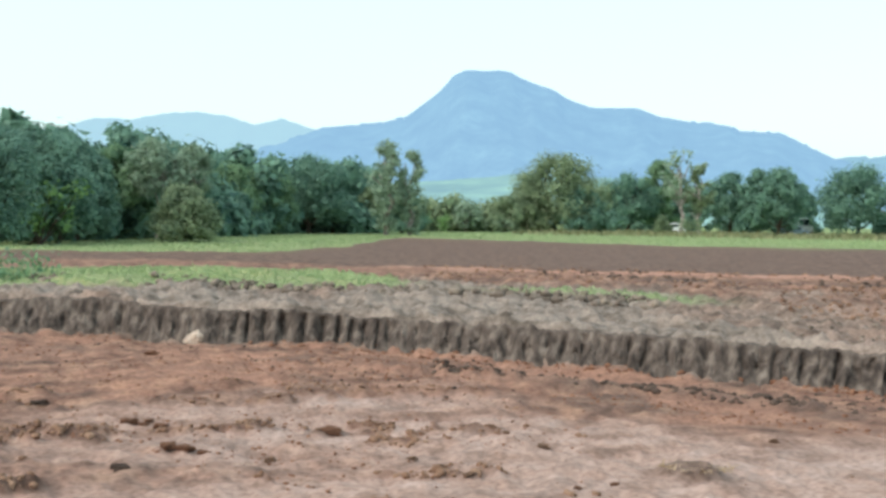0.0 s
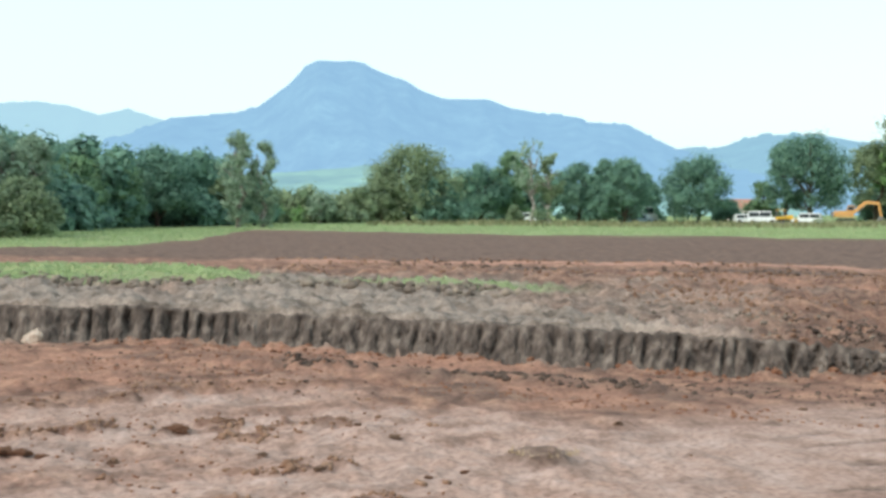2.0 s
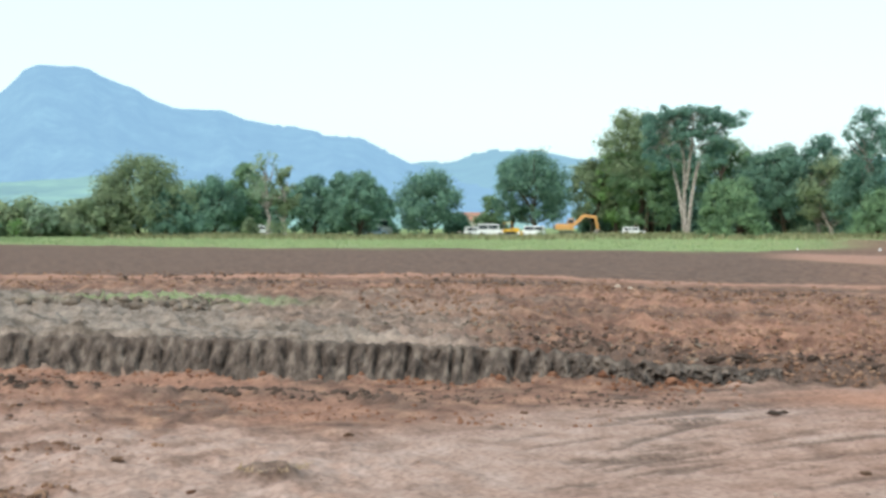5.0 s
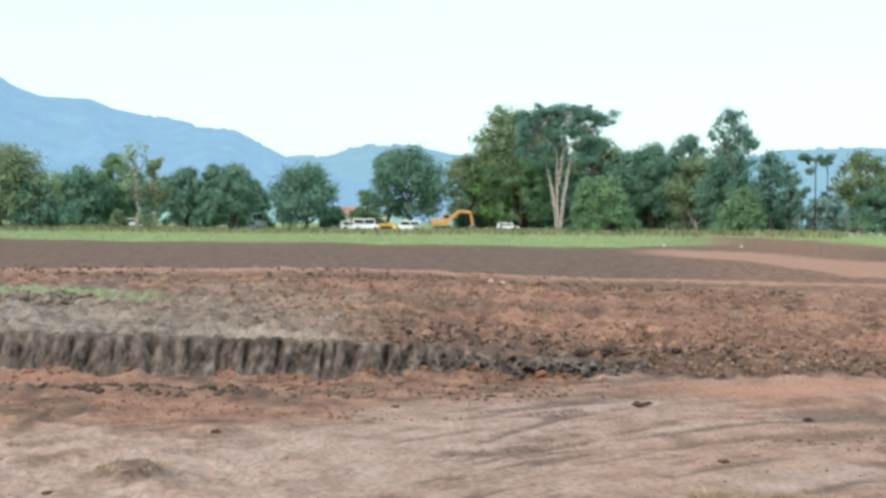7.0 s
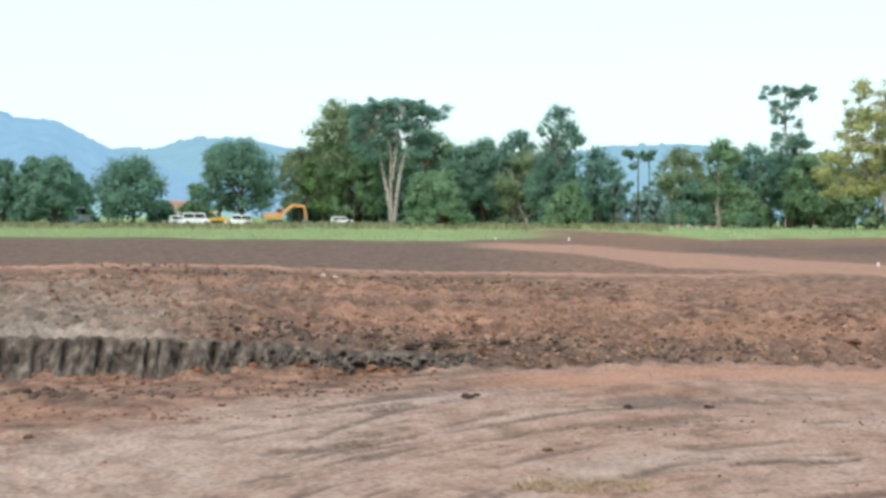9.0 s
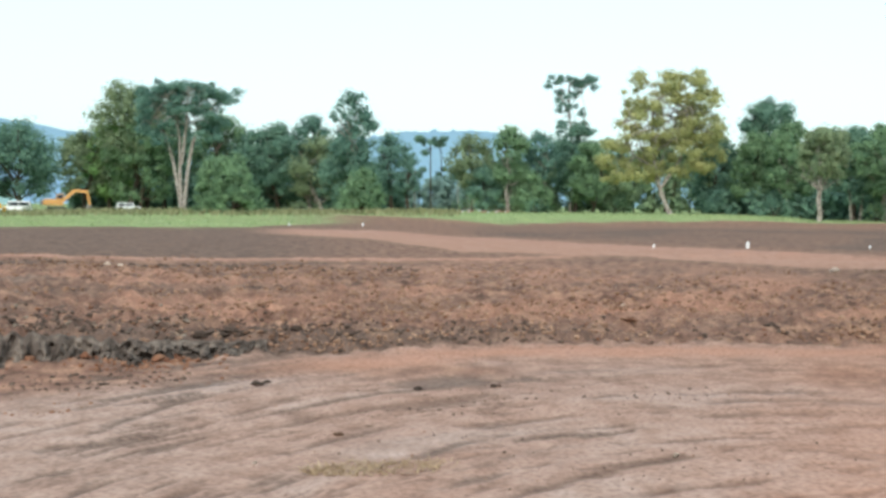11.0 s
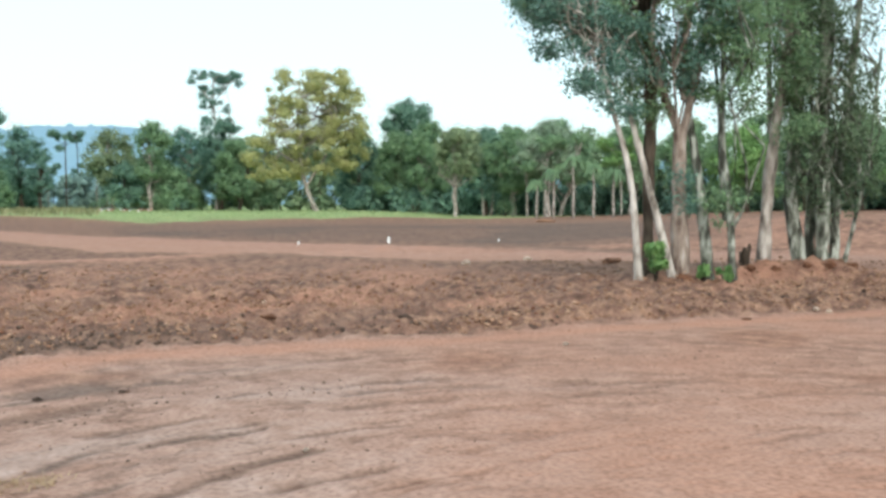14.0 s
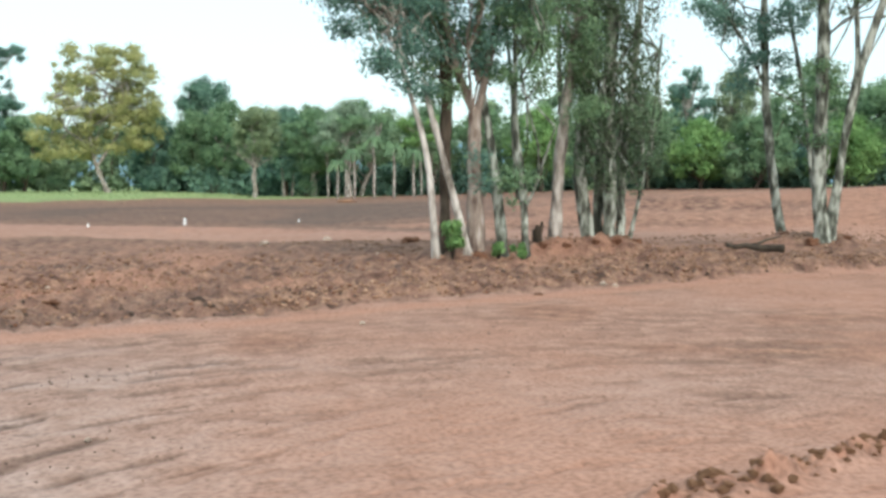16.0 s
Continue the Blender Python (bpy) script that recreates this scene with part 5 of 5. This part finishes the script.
CLOD_MESHES = {}
for k, tone in enumerate((CLOD_RED, CLOD_DARK, CLOD_MIX, STONE, CLOD_TAN)):
    for v in range(3):
        bm = lump_shape(20 + 5 * k + v, 3, 0.2 if k == 3 else 0.42)
        me = bpy.data.meshes.new("clod")
        bm.to_mesh(me)
        bm.free()
        me.materials.append(tone)
        me.polygons.foreach_set("use_smooth", np.ones(len(me.polygons), bool))
        CLOD_MESHES[(k, v)] = me


def clod(az, d, size, tone=0, label="lumpy clod of damp red earth", category="clod", name="clod", group="clods on the strip", tall=1.0, wide=1.0):
    n = int(abs(az) * 10 + d * 7)
    x, y = xy(az, d)
    ob = new(name, CLOD_MESHES[(tone, n % 3)])
    ob.matrix_world = pose(float(x), float(y), float(ground_z(az, d)) + size * 0.22 * tall, 0, 0, n * 37 % 360) @ Matrix.Diagonal((size * wide, size, size * tall, 1))
    return tagged(ob, label, category, group)


for az, d, s, tone in [(-6.2, 8.35, 0.11, 0), (-5.8, 8.42, 0.07, 0), (3.9, 9.1, 0.09, 0), (3.2, 9.0, 0.07, 0), (2.3, 8.95, 0.09, 0), (2.9, 9.15, 0.05, 0), (8.0, 10.2, 0.09, 1), (2.1, 7.9, 0.10, 0), (1.3, 7.8, 0.09, 0), (0.4, 7.75, 0.07, 0), (4.6, 7.4, 0.08, 1),
                       (-13.3, 6.9, 0.05, 2), (-17.4, 7.8, 0.06, 2), (2.4, 13.2, 0.11, 0), (-8.1, 10.2, 0.05, 2), (-3.0, 7.6, 0.06, 2), (-19.0, 6.6, 0.04, 0), (-10.4, 7.5, 0.05, 2), (-15.5, 8.2, 0.04, 2), (-21, 6.8, 0.04, 0), (-51.5, 10.1, 0.085, 1), (-52.0, 10.2, 0.05, 1),
                       (-48.6, 12.7, 0.13, 1), (-49.4, 12.8, 0.16, 1), (-50.1, 12.9, 0.15, 1), (-50.8, 12.8, 0.14, 1), (-51.4, 13.0, 0.12, 1), (-53.5, 12.9, 0.09, 1), (-56.0, 13.0, 0.12, 1), (-57.0, 13.2, 0.09, 1), (-43.4, 25.0, 0.14, 2), (-88.5, 29.2, 0.35, 0), (-59.9, 9.8, 0.05, 1),
                       (-55.7, 7.8, 0.05, 2), (-64, 9.9, 0.05, 1), (-38.7, 9.7, 0.06, 2), (-29.3, 8.4, 0.05, 2), (-78, 14.6, 0.12, 1), (-71, 15.0, 0.12, 0), (-95.5, 16.2, 0.08, 0)]:
    clod(az, d, s * 0.62, tone, {0: "lumpy clod of damp red earth", 1: "dark clod of damp earth", 2: "small brown clod of earth"}[tone], tall=0.6, wide=1.25)
rng = np.random.default_rng(77)
for k in range(150):
    f = rng.random()
    az = -102.5 - 12 * f + rng.normal(0, 0.3)
    clod(az, float(along(az, HEAP_LINE)) + rng.normal(0, 0.16), 0.009 + 0.026 * rng.random() ** 2, 4, "clod in a windrow of yellow-red earth", group="windrow of clods")
for az, d in [(-95.6, 23.2), (-96.8, 23.2), (-98.3, 23.6), (-99.4, 23.8), (-100.4, 24.2), (-107.6, 26.9), (-109.0, 25.7), (-110.6, 26.0), (-92.4, 21.7)]:
    clod(az, d, 0.07 + 0.07 * ((d * 7) % 1), 0, "loose red clod heaped at the tree feet", group="heaped earth round the trunks")
clod(-0.1, 14.75, 0.17, 3, "pale boulder at the bank's foot", "stone", "boulder", "stones")
clod(5.0, 16.0, 0.12, 3, "whitish stone stuck in the bank", "stone", "boulder", "stones", 0.9)
clod(4.5, 15.95, 0.10, 3, "whitish stone stuck in the bank", "stone", "boulder", "stones", 0.9)
for az, d, s in [(-86.5, 12.85, 0.035), (-73.45, 7.35, 0.02), (-99.4, 17.6, 0.05), (-98.8, 17.7, 0.05), (-44.5, 24.6, 0.09), (-43.9, 26.2, 0.09), (-81.0, 29.5, 0.1), (-72.5, 22, 0.06), (-62, 17, 0.04), (-84.2, 31.5, 0.12), (-51.4, 7.0, 0.015), (-87.0, 24, 0.06), (-70.6, 18.5, 0.04)]:
    clod(az, d, s, 3, "small whitish stone on bare earth", "stone", "pebble", "stones")
clod(-85.0, 100, 0.6, 4, "low heap of tan earth at the wood's edge", "heap", "earth_heap", "", 0.35, 1.3)


# ---- turf and weeds ----
def blades(name, label, mat, zone, count, tall, seed, width=0.012):
    """Grass too fine to count, where turf lies; zone: bearings and distances."""
    rng = np.random.default_rng(seed)
    a0, a1, d0, d1 = zone
    az = rng.uniform(min(a0, a1), max(a0, a1), count)
    d = np.sqrt(d0**2 + (d1**2 - d0**2) * rng.random(count))
    keep = ground_soils(az, d)[1][:, 1] > 0.35 + 0.3 * rng.random(count)
    az, d = az[keep], d[keep]
    x, y = xy(az, d)
    z = ground_z(az, d)
    a = rng.random(len(x)) * 2 * math.pi
    h = tall * (0.5 + rng.random(len(x)))
    wx, wy = np.cos(a) * width * d, np.sin(a) * width * d
    lx, ly = rng.normal(0, 0.4, len(x)) * h, rng.normal(0, 0.4, len(x)) * h
    v = np.stack([np.stack([x - wx, y - wy, z - 0.02], -1), np.stack([x + wx, y + wy, z - 0.02], -1), np.stack([x + lx, y + ly, z + h], -1)], 1)
    ob = new(name, mesh_of(name, v.reshape(-1, 3), np.arange(len(x) * 3).reshape(-1, 3), mat))
    tagged(ob, label, "grass", kind="stuff")


GRASS = leaf_material("grass_blades", (0.25, 0.33, 0.16), (0.37, 0.45, 0.235), 0.35)
WEED = leaf_material("dry_weeds", (0.13, 0.14, 0.07), (0.32, 0.31, 0.17), 0.3)
blades("near_turf", "short bright green turf above the bank", GRASS, (14, -26, 17, 27), 36000, 0.03, 401, 0.0012)
blades("left_turf", "rough green turf below the woods", GRASS, (14, -11, 40, 110), 20000, 0.07, 402, 0.0012)
blades("far_turf", "rough green turf across the field", GRASS, (-11, -57, 58, 190), 40000, 0.07, 403, 0.0011)
blades("right_turf", "green turf in front of the yellow tree", GRASS, (-54, -92, 85, 200), 18000, 0.07, 404, 0.0011)
blades("tall_weeds", "tall dry weeds along the far turf", WEED, (-17, -62, 128, 185), 7000, 0.5, 405, 0.0011)


def sprout(az, d, h, w, leaf, seed, label, name="sprout"):
    rng = np.random.default_rng(seed)
    x, y = xy(az, d)
    root = thing(name, pose(float(x), float(y), float(ground_z(az, d))), label, "shrub", "shrubs")
    n = 9
    cs = np.stack([rng.normal(0, w * 0.28, n), rng.normal(0, w * 0.28, n), h * (0.3 + 0.6 * rng.random(n))], -1)
    for c in cs:
        part("stem", tube(bent(rng, (0, 0, -0.05), c, 4, 0.05), np.linspace(0.012, 0.005, 4) * (1 + h), 4), BARK["dark"], root)
    part("foliage", leaves(rng, cs, np.full(n, w * 0.24), 420, 0.05 + 0.03 * h, 0.4), LEAF[leaf], root)


sprout(-90.9, 21.7, 0.75, 0.5, "bright", 1, "bright green sprout at the tree's foot")
sprout(-93.3, 21.9, 0.3, 0.22, "bright", 2, "small green tuft at the tree's foot")
sprout(-94.5, 21.6, 0.35, 0.18, "bright", 3, "small green tuft at the tree's foot")
sprout(9.0, 21.5, 0.35, 1.6, "mid", 5, "low green weeds above the bank")
for n, (az, d, h, w, leaf) in enumerate([(-26.2, 152, 2.6, 3.5, "olive"), (-40.6, 168, 1.2, 3.0, "olive"), (-16.5, 150, 1.8, 3.0, "pale"), (-13.2, 146, 2.2, 3.0, "bright"), (-51.5, 152, 1.3, 3.0, "mid"), (-53.6, 160, 1.5, 4.0, "olive"), (-55.4, 158, 1.2, 3.0, "mid"),
                                       (-62.0, 180, 2.2, 5.0, "mid"), (-66.0, 178, 2.0, 5.0, "dark"), (-70.0, 176, 2.2, 5.0, "mid"), (7.2, 53, 2.9, 2.4, "bright"), (6.3, 55, 1.6, 2.0, "mid"), (3.0, 72, 1.8, 3.5, "mid"), (-78.0, 160, 2.6, 5.0, "dark"), (-82.8, 146, 2.4, 4.0, "mid")]):
    sprout(az, d, h, w, leaf, 20 + n, "leafy bush at the edge of the turf", "bush")



def dry_tuft(az, d, r, n, seed):
    """Trampled straw-coloured grass."""
    rng = np.random.default_rng(seed)
    x, y = xy(az, d)
    z = float(ground_z(az, d))
    root = thing("dry_tuft", pose(float(x), float(y), z, 0, 0, az), "trampled tuft of dry yellow grass on clay", "grass", "dry tufts")
    a, q = rng.random(n) * 2 * math.pi, r * np.sqrt(rng.random(n))
    base = np.stack([2.2 * q * np.cos(a), q * np.sin(a), np.full(n, -0.01)], -1)
    lean = rng.normal(size=(n, 3)) * np.array([0.06, 0.04, 0.0]) + np.array([0, 0, 0.03])
    side = rng.normal(size=(n, 3)) * np.array([0.006, 0.006, 0.0])
    v = np.stack([base - side, base + side, base + lean * (0.5 + rng.random((n, 1)))], 1).reshape(-1, 3)
    part("grass", (v, np.arange(3 * n).reshape(-1, 3)), STRAW, root)


dry_tuft(-57.6, 6.75, 0.2, 420, 1)
dry_tuft(-56.2, 6.7, 0.12, 200, 2)
dry_tuft(-60.2, 6.9, 0.1, 140, 3)
dry_tuft(-25.1, 7.05, 0.12, 90, 4)

# dead brown stump against the leaning trunk, and a fallen charred branch
rng = np.random.default_rng(5)
sx, sy = (float(v) for v in xy(-95.25, 23.6))
stump = thing("stump", pose(sx, sy, float(ground_z(-95.25, 23.6)) - 0.05), "splintered brown stump beside the leaning trunk", "stump")
part("wood", join([tube(bent(rng, (0, 0, 0), (rng.normal(0, 0.09), rng.normal(0, 0.09), 0.35 + 0.35 * rng.random()), 4, 0.06), np.linspace(0.09, 0.03, 4), 6) for _ in range(6)]), BARK["dark"], stump)
lx, ly = (float(v) for v in xy(-106.3, 23.4))
log = thing("fallen_branch", pose(lx, ly, float(ground_z(-106.3, 23.4)) + 0.06, 0, 0, -16), "charred fallen branch on the red berm", "branch")
part("limb", tube(bent(rng, (0, -0.55, 0.05), (0, 0.6, 0.12), 7, 0.05), np.linspace(0.09, 0.05, 7), 7), BARK["dark"], log, smooth=True)
part("twig", tube(bent(rng, (0, 0.1, 0.1), (0.1, -0.5, 0.3), 5, 0.05), np.linspace(0.04, 0.015, 5), 5), BARK["dark"], log, smooth=True)


# ---- marker stakes ----
PAINT = {}


def paint(name, rgb, rough=0.45, spec=0.4, metal=0.0):
    mat, nt, bsdf = material(name, rough, spec)
    n = noise_node(nt, 3.0, 5)
    nt.links.new(ramp_node(nt, n, [(0.3, tuple(0.78 * c for c in rgb)), (0.6, rgb)]), bsdf.inputs["Base Color"])
    bsdf.inputs["Metallic"].default_value = metal
    return mat


WHITE, GLASS, TYRE, YELLOW, ORANGE_PAINT = paint("white_paint", (0.78, 0.8, 0.8)), paint("dark_glass", (0.03, 0.04, 0.05), 0.1, 0.6), paint("tyre_rubber", (0.025, 0.025, 0.025), 0.9), paint("machine_yellow", (0.72, 0.42, 0.04)), paint("machine_orange", (0.62, 0.32, 0.1))
STEEL, BLUE, ROOF_TILE, WALL = paint("worn_steel", (0.2, 0.19, 0.18), 0.5), paint("grey_blue_paint", (0.3, 0.42, 0.5)), paint("clay_roof", (0.42, 0.23, 0.17), 0.9, 0.1), paint("plaster", (0.6, 0.56, 0.5), 0.9, 0.1)


def block(bm, x0, x1, y0, y1, z0, z1, taper=0.0, bevel=0.0, m=None):
    """A box with its top drawn in by taper and its edges rounded."""
    t = taper
    vs = [bm.verts.new(p) for p in ((x0, y0, z0), (x1, y0, z0), (x1, y1, z0), (x0, y1, z0), (x0 + t, y0 + t, z1), (x1 - t, y0 + t, z1), (x1 - t, y1 - t, z1), (x0 + t, y1 - t, z1))]
    fs = [bm.faces.new([vs[i] for i in q]) for q in ((3, 2, 1, 0), (4, 5, 6, 7), (0, 1, 5, 4), (1, 2, 6, 5), (2, 3, 7, 6), (3, 0, 4, 7))]
    if m is not None:
        bmesh.ops.transform(bm, matrix=m, verts=vs)
    if bevel:
        bmesh.ops.bevel(bm, geom=list({e for f in fs for e in f.edges}), offset=bevel, segments=2, affect="EDGES")
    return bm


def wheel(parent, x, y, r, w):
    bm = bmesh.new()
    bmesh.ops.create_cone(bm, cap_ends=True, segments=18, radius1=r, radius2=r, depth=w, matrix=pose(x, y, r, 90))
    ob = part("wheel", bm, TYRE, parent)
    bm = bmesh.new()
    bmesh.ops.create_cone(bm, cap_ends=True, segments=12, radius1=r * 0.55, radius2=r * 0.5, depth=w + 0.03, matrix=pose(x, y, r, 90))
    part("rim", bm, STEEL, ob)


def vehicle(az, d, turn, long, tall, wide, hood, colour, label, name, back=0.0):
    """A car or van: x runs along it. hood: length of the bonnet."""
    x, y = xy(az, d)
    root = thing(name, pose(float(x), float(y), float(ground_z(az, d)), 0, 0, az + turn), label, "vehicle", "vehicles under the trees")
    h = long / 2
    waist = tall * 0.55
    part("body", block(bmesh.new(), -h, h, -wide / 2, wide / 2, 0.32, waist, 0.04, 0.07), colour, root)
    cab = block(bmesh.new(), -h + 0.1 + back, h - hood, -wide / 2 + 0.05, wide / 2 - 0.05, waist, tall, 0.14, 0.06)
    part("cabin", cab, colour, root)
    c0, c1 = -h + 0.3 + back, h - hood - 0.25
    for side in (-1, 1):
        yy = side * (wide / 2 - 0.07)
        mid = (c0 + c1) / 2
        part("side_window", block(bmesh.new(), c0, mid - 0.06, yy - 0.02, yy + 0.02, waist + 0.08, tall - 0.16), GLASS, root)
        part("side_window", block(bmesh.new(), mid + 0.06, c1, yy - 0.02, yy + 0.02, waist + 0.08, tall - 0.16), GLASS, root)
        part("headlight", block(bmesh.new(), h - 0.06, h + 0.015, side * wide * 0.36 - 0.14, side * wide * 0.36 + 0.14, waist - 0.28, waist - 0.12), STEEL, root)
        for wx in (-h * 0.62, h * 0.62):
            wheel(root, wx, side * (wide / 2 - 0.1), 0.34, 0.22)
    part("windscreen", block(bmesh.new(), h - hood - 0.16, h - hood - 0.06, -wide / 2 + 0.18, wide / 2 - 0.18, waist + 0.08, tall - 0.14), GLASS, root)
    part("bumper", block(bmesh.new(), h - 0.03, h + 0.06, -wide / 2 + 0.05, wide / 2 - 0.05, 0.36, 0.55, 0.0, 0.02), STEEL, root)
    return root


vehicle(-37.45, 172, 0, 4.6, 1.95, 1.8, 0.9, WHITE, "white van parked under the trees", "van")
vehicle(-36.65, 176, 15, 3.8, 1.5, 1.65, 1.0, WHITE, "white car parked beside a white van", "car")
vehicle(-39.6, 174, 170, 4.4, 1.7, 1.75, 1.0, WHITE, "white car half hidden behind trunks", "car")
vehicle(-44.9, 182, 5, 3.8, 1.3, 1.65, 1.0, WHITE, "low white car in the trees' shade", "car")
vehicle(-31.6, 178, 60, 4.6, 2.7, 2.0, 1.2, WHITE, "white box van between two trees", "van")
vehicle(-31.3, 176, 20, 4.0, 1.45, 1.7, 1.0, BLUE, "grey-blue car between two trees", "car")
vehicle(-25.3, 186, 10, 4.2, 1.6, 1.7, 1.0, WHITE, "white car behind the bare tree", "car")


def crawler(root, long, wide):
    for side in (-1, 1):
        track = part("track", block(bmesh.new(), -long / 2, long / 2, side * wide / 2 - 0.25, side * wide / 2 + 0.25, 0.0, 0.8, 0.05, 0.25), TYRE, root)
        for k in range(4):
            bm = bmesh.new()
            bmesh.ops.create_cone(bm, cap_ends=True, segments=14, radius1=0.22, radius2=0.22, depth=0.56, matrix=pose(-long / 2 + long * (k + 0.5) / 4, side * wide / 2, 0.3, 90))
            part("roller", bm, STEEL, track)


def arm_piece(a, b, thick, wide):
    a, b = Vector(a), Vector(b)
    along_it = (b - a)
    m = Matrix.Translation(a) @ along_it.to_track_quat("X", "Z").to_matrix().to_4x4()
    return block(bmesh.new(), 0, along_it.length, -wide / 2, wide / 2, -thick / 2, thick / 2, 0.05, 0.04, m)


def excavator(az, d, turn):
    x, y = xy(az, d)
    root = thing("excavator", pose(float(x), float(y), float(ground_z(az, d)), 0, 0, az + turn), "orange crawler excavator with its boom raised", "excavator")
    crawler(root, 3.2, 2.2)
    part("house", block(bmesh.new(), -1.9, 1.1, -1.2, 1.2, 0.95, 1.95, 0.06, 0.12), ORANGE_PAINT, root)
    part("counterweight", block(bmesh.new(), -2.3, -1.9, -1.15, 1.15, 1.0, 1.8, 0.05, 0.1), STEEL, root)
    cab = part("cab", block(bmesh.new(), 0.0, 1.2, 0.25, 1.2, 1.95, 2.8, 0.08, 0.08), ORANGE_PAINT, root)
    part("cab_window", block(bmesh.new(), 0.15, 1.05, 1.17, 1.22, 2.05, 2.65), GLASS, cab)
    part("cab_window", block(bmesh.new(), 0.15, 1.05, 0.23, 0.28, 2.05, 2.65), GLASS, cab)
    part("boom", arm_piece((0.9, -0.1, 1.6), (2.7, -0.1, 3.3), 0.5, 0.4), ORANGE_PAINT, root)
    part("boom_head", arm_piece((2.6, -0.1, 3.3), (4.6, -0.1, 3.1), 0.42, 0.38), ORANGE_PAINT, root)
    part("stick", arm_piece((4.5, -0.1, 3.3), (5.0, -0.1, 1.0), 0.36, 0.3), ORANGE_PAINT, root)
    part("bucket", arm_piece((5.0, -0.1, 1.1), (4.5, -0.1, 0.3), 0.7, 0.9), STEEL, root)
    part("ram", arm_piece((1.4, -0.1, 1.5), (2.7, -0.1, 2.8), 0.14, 0.14), STEEL, root)


excavator(-41.45, 178, 0)


def loader(az, d, turn):
    x, y = xy(az, d)
    root = thing("bulldozer", pose(float(x), float(y), float(ground_z(az, d)), 0, 0, az + turn), "small yellow bulldozer among parked cars", "bulldozer")
    crawler(root, 2.2, 1.5)
    part("hood", block(bmesh.new(), 0.0, 1.4, -0.5, 0.5, 0.7, 1.4, 0.05, 0.06), YELLOW, root)
    part("seat_deck", block(bmesh.new(), -1.1, 0.0, -0.7, 0.7, 0.7, 1.15, 0.04, 0.05), YELLOW, root)
    part("roof", block(bmesh.new(), -1.1, 0.3, -0.75, 0.75, 2.1, 2.2, 0.05, 0.03), YELLOW, root)
    for px in (-1.0, 0.15):
        for py in (-0.65, 0.65):
            part("post", block(bmesh.new(), px - 0.04, px + 0.04, py - 0.04, py + 0.04, 1.1, 2.12), STEEL, root)
    part("blade", block(bmesh.new(), 1.7, 1.85, -1.1, 1.1, 0.1, 0.9, 0.03, 0.03), YELLOW, root)


loader(-38.45, 168, 10)


def stake(az, d, h, w, label):
    x, y = xy(az, d)
    root = thing("marker_stake", pose(float(x), float(y), float(ground_z(az, d)) - 0.04, 3, 2, az), label, "stake", "marker stakes")
    part("post", block(bmesh.new(), -w / 2, w / 2, -w / 2, w / 2, 0, h, w * 0.1, w * 0.1), WHITE, root)
    part("tip", block(bmesh.new(), -w * 0.45, w * 0.45, -w * 0.45, w * 0.45, h - 0.005, h + w * 0.4, w * 0.35), WHITE, root)


for az, d, h, w in [(-56.86, 82, 0.28, 0.12), (-72.1, 45.6, 0.2, 0.07), (-76.8, 50.0, 0.26, 0.14), (-82.6, 50, 0.18, 0.07), (-53.0, 84, 0.22, 0.1)]:
    stake(az, d, h, w, "short white marker stake in red earth")


def cottage(az, d, turn, w, deep, eaves, ridge, wall, label):
    x, y = xy(az, d)
    root = thing("cottage", pose(float(x), float(y), float(ground_z(az, d)) - 0.1, 0, 0, az + turn), label, "house")
    part("wall", block(bmesh.new(), -w / 2, w / 2, -deep / 2, deep / 2, 0, eaves), wall, root)
    bm = bmesh.new()
    o = 0.5
    pts = [(-w / 2 - o, -deep / 2 - o, eaves - 0.15), (w / 2 + o, -deep / 2 - o, eaves - 0.15), (w / 2 + o, deep / 2 + o, eaves - 0.15), (-w / 2 - o, deep / 2 + o, eaves - 0.15), (-w / 2 - o, 0, ridge), (w / 2 + o, 0, ridge)]
    vs = [bm.verts.new(p) for p in pts]
    for q in ((0, 1, 5, 4), (2, 3, 4, 5), (1, 2, 5), (3, 0, 4), (3, 2, 1, 0)):
        bm.faces.new([vs[i] for i in q])
    part("roof", bm, ROOF_TILE, root)
    for k in (-0.25, 0.25):
        part("window", block(bmesh.new(), w * k - 0.5, w * k + 0.5, -deep / 2 - 0.04, -deep / 2 + 0.05, 1.0, 2.0), GLASS, root)
    part("door", block(bmesh.new(), -0.45, 0.45, -deep / 2 - 0.04, -deep / 2 + 0.05, 0.1, 2.1), STEEL, root)


cottage(-36.3, 226, 0, 6.0, 6.0, 3.0, 4.6, WALL, "small house with a clay-tiled roof behind trees")
for n, (az, d) in enumerate([(-61.9, 172), (-62.5, 170), (-63.2, 171), (-64.0, 172), (-64.4, 170)]):
    x, y = xy(az, d)
    heap = thing("rubble_heap", pose(float(x), float(y), float(ground_z(az, d)) - 0.03, 0, 0, 40 * n), "small heap of bricks and pale rubble on turf", "heap", "rubble heaps")
    r2 = np.random.default_rng(90 + n)
    for k in range(9):
        m = pose(r2.normal(0, 0.3), r2.normal(0, 0.3), 0.08 + 0.25 * r2.random(), r2.uniform(-20, 20), r2.uniform(-20, 20), r2.uniform(0, 180))
        part("brick", block(bmesh.new(), -0.18, 0.18, -0.11, 0.11, -0.08, 0.08, 0.01, 0.02, m), ROOF_TILE if k % 3 else WHITE, heap)
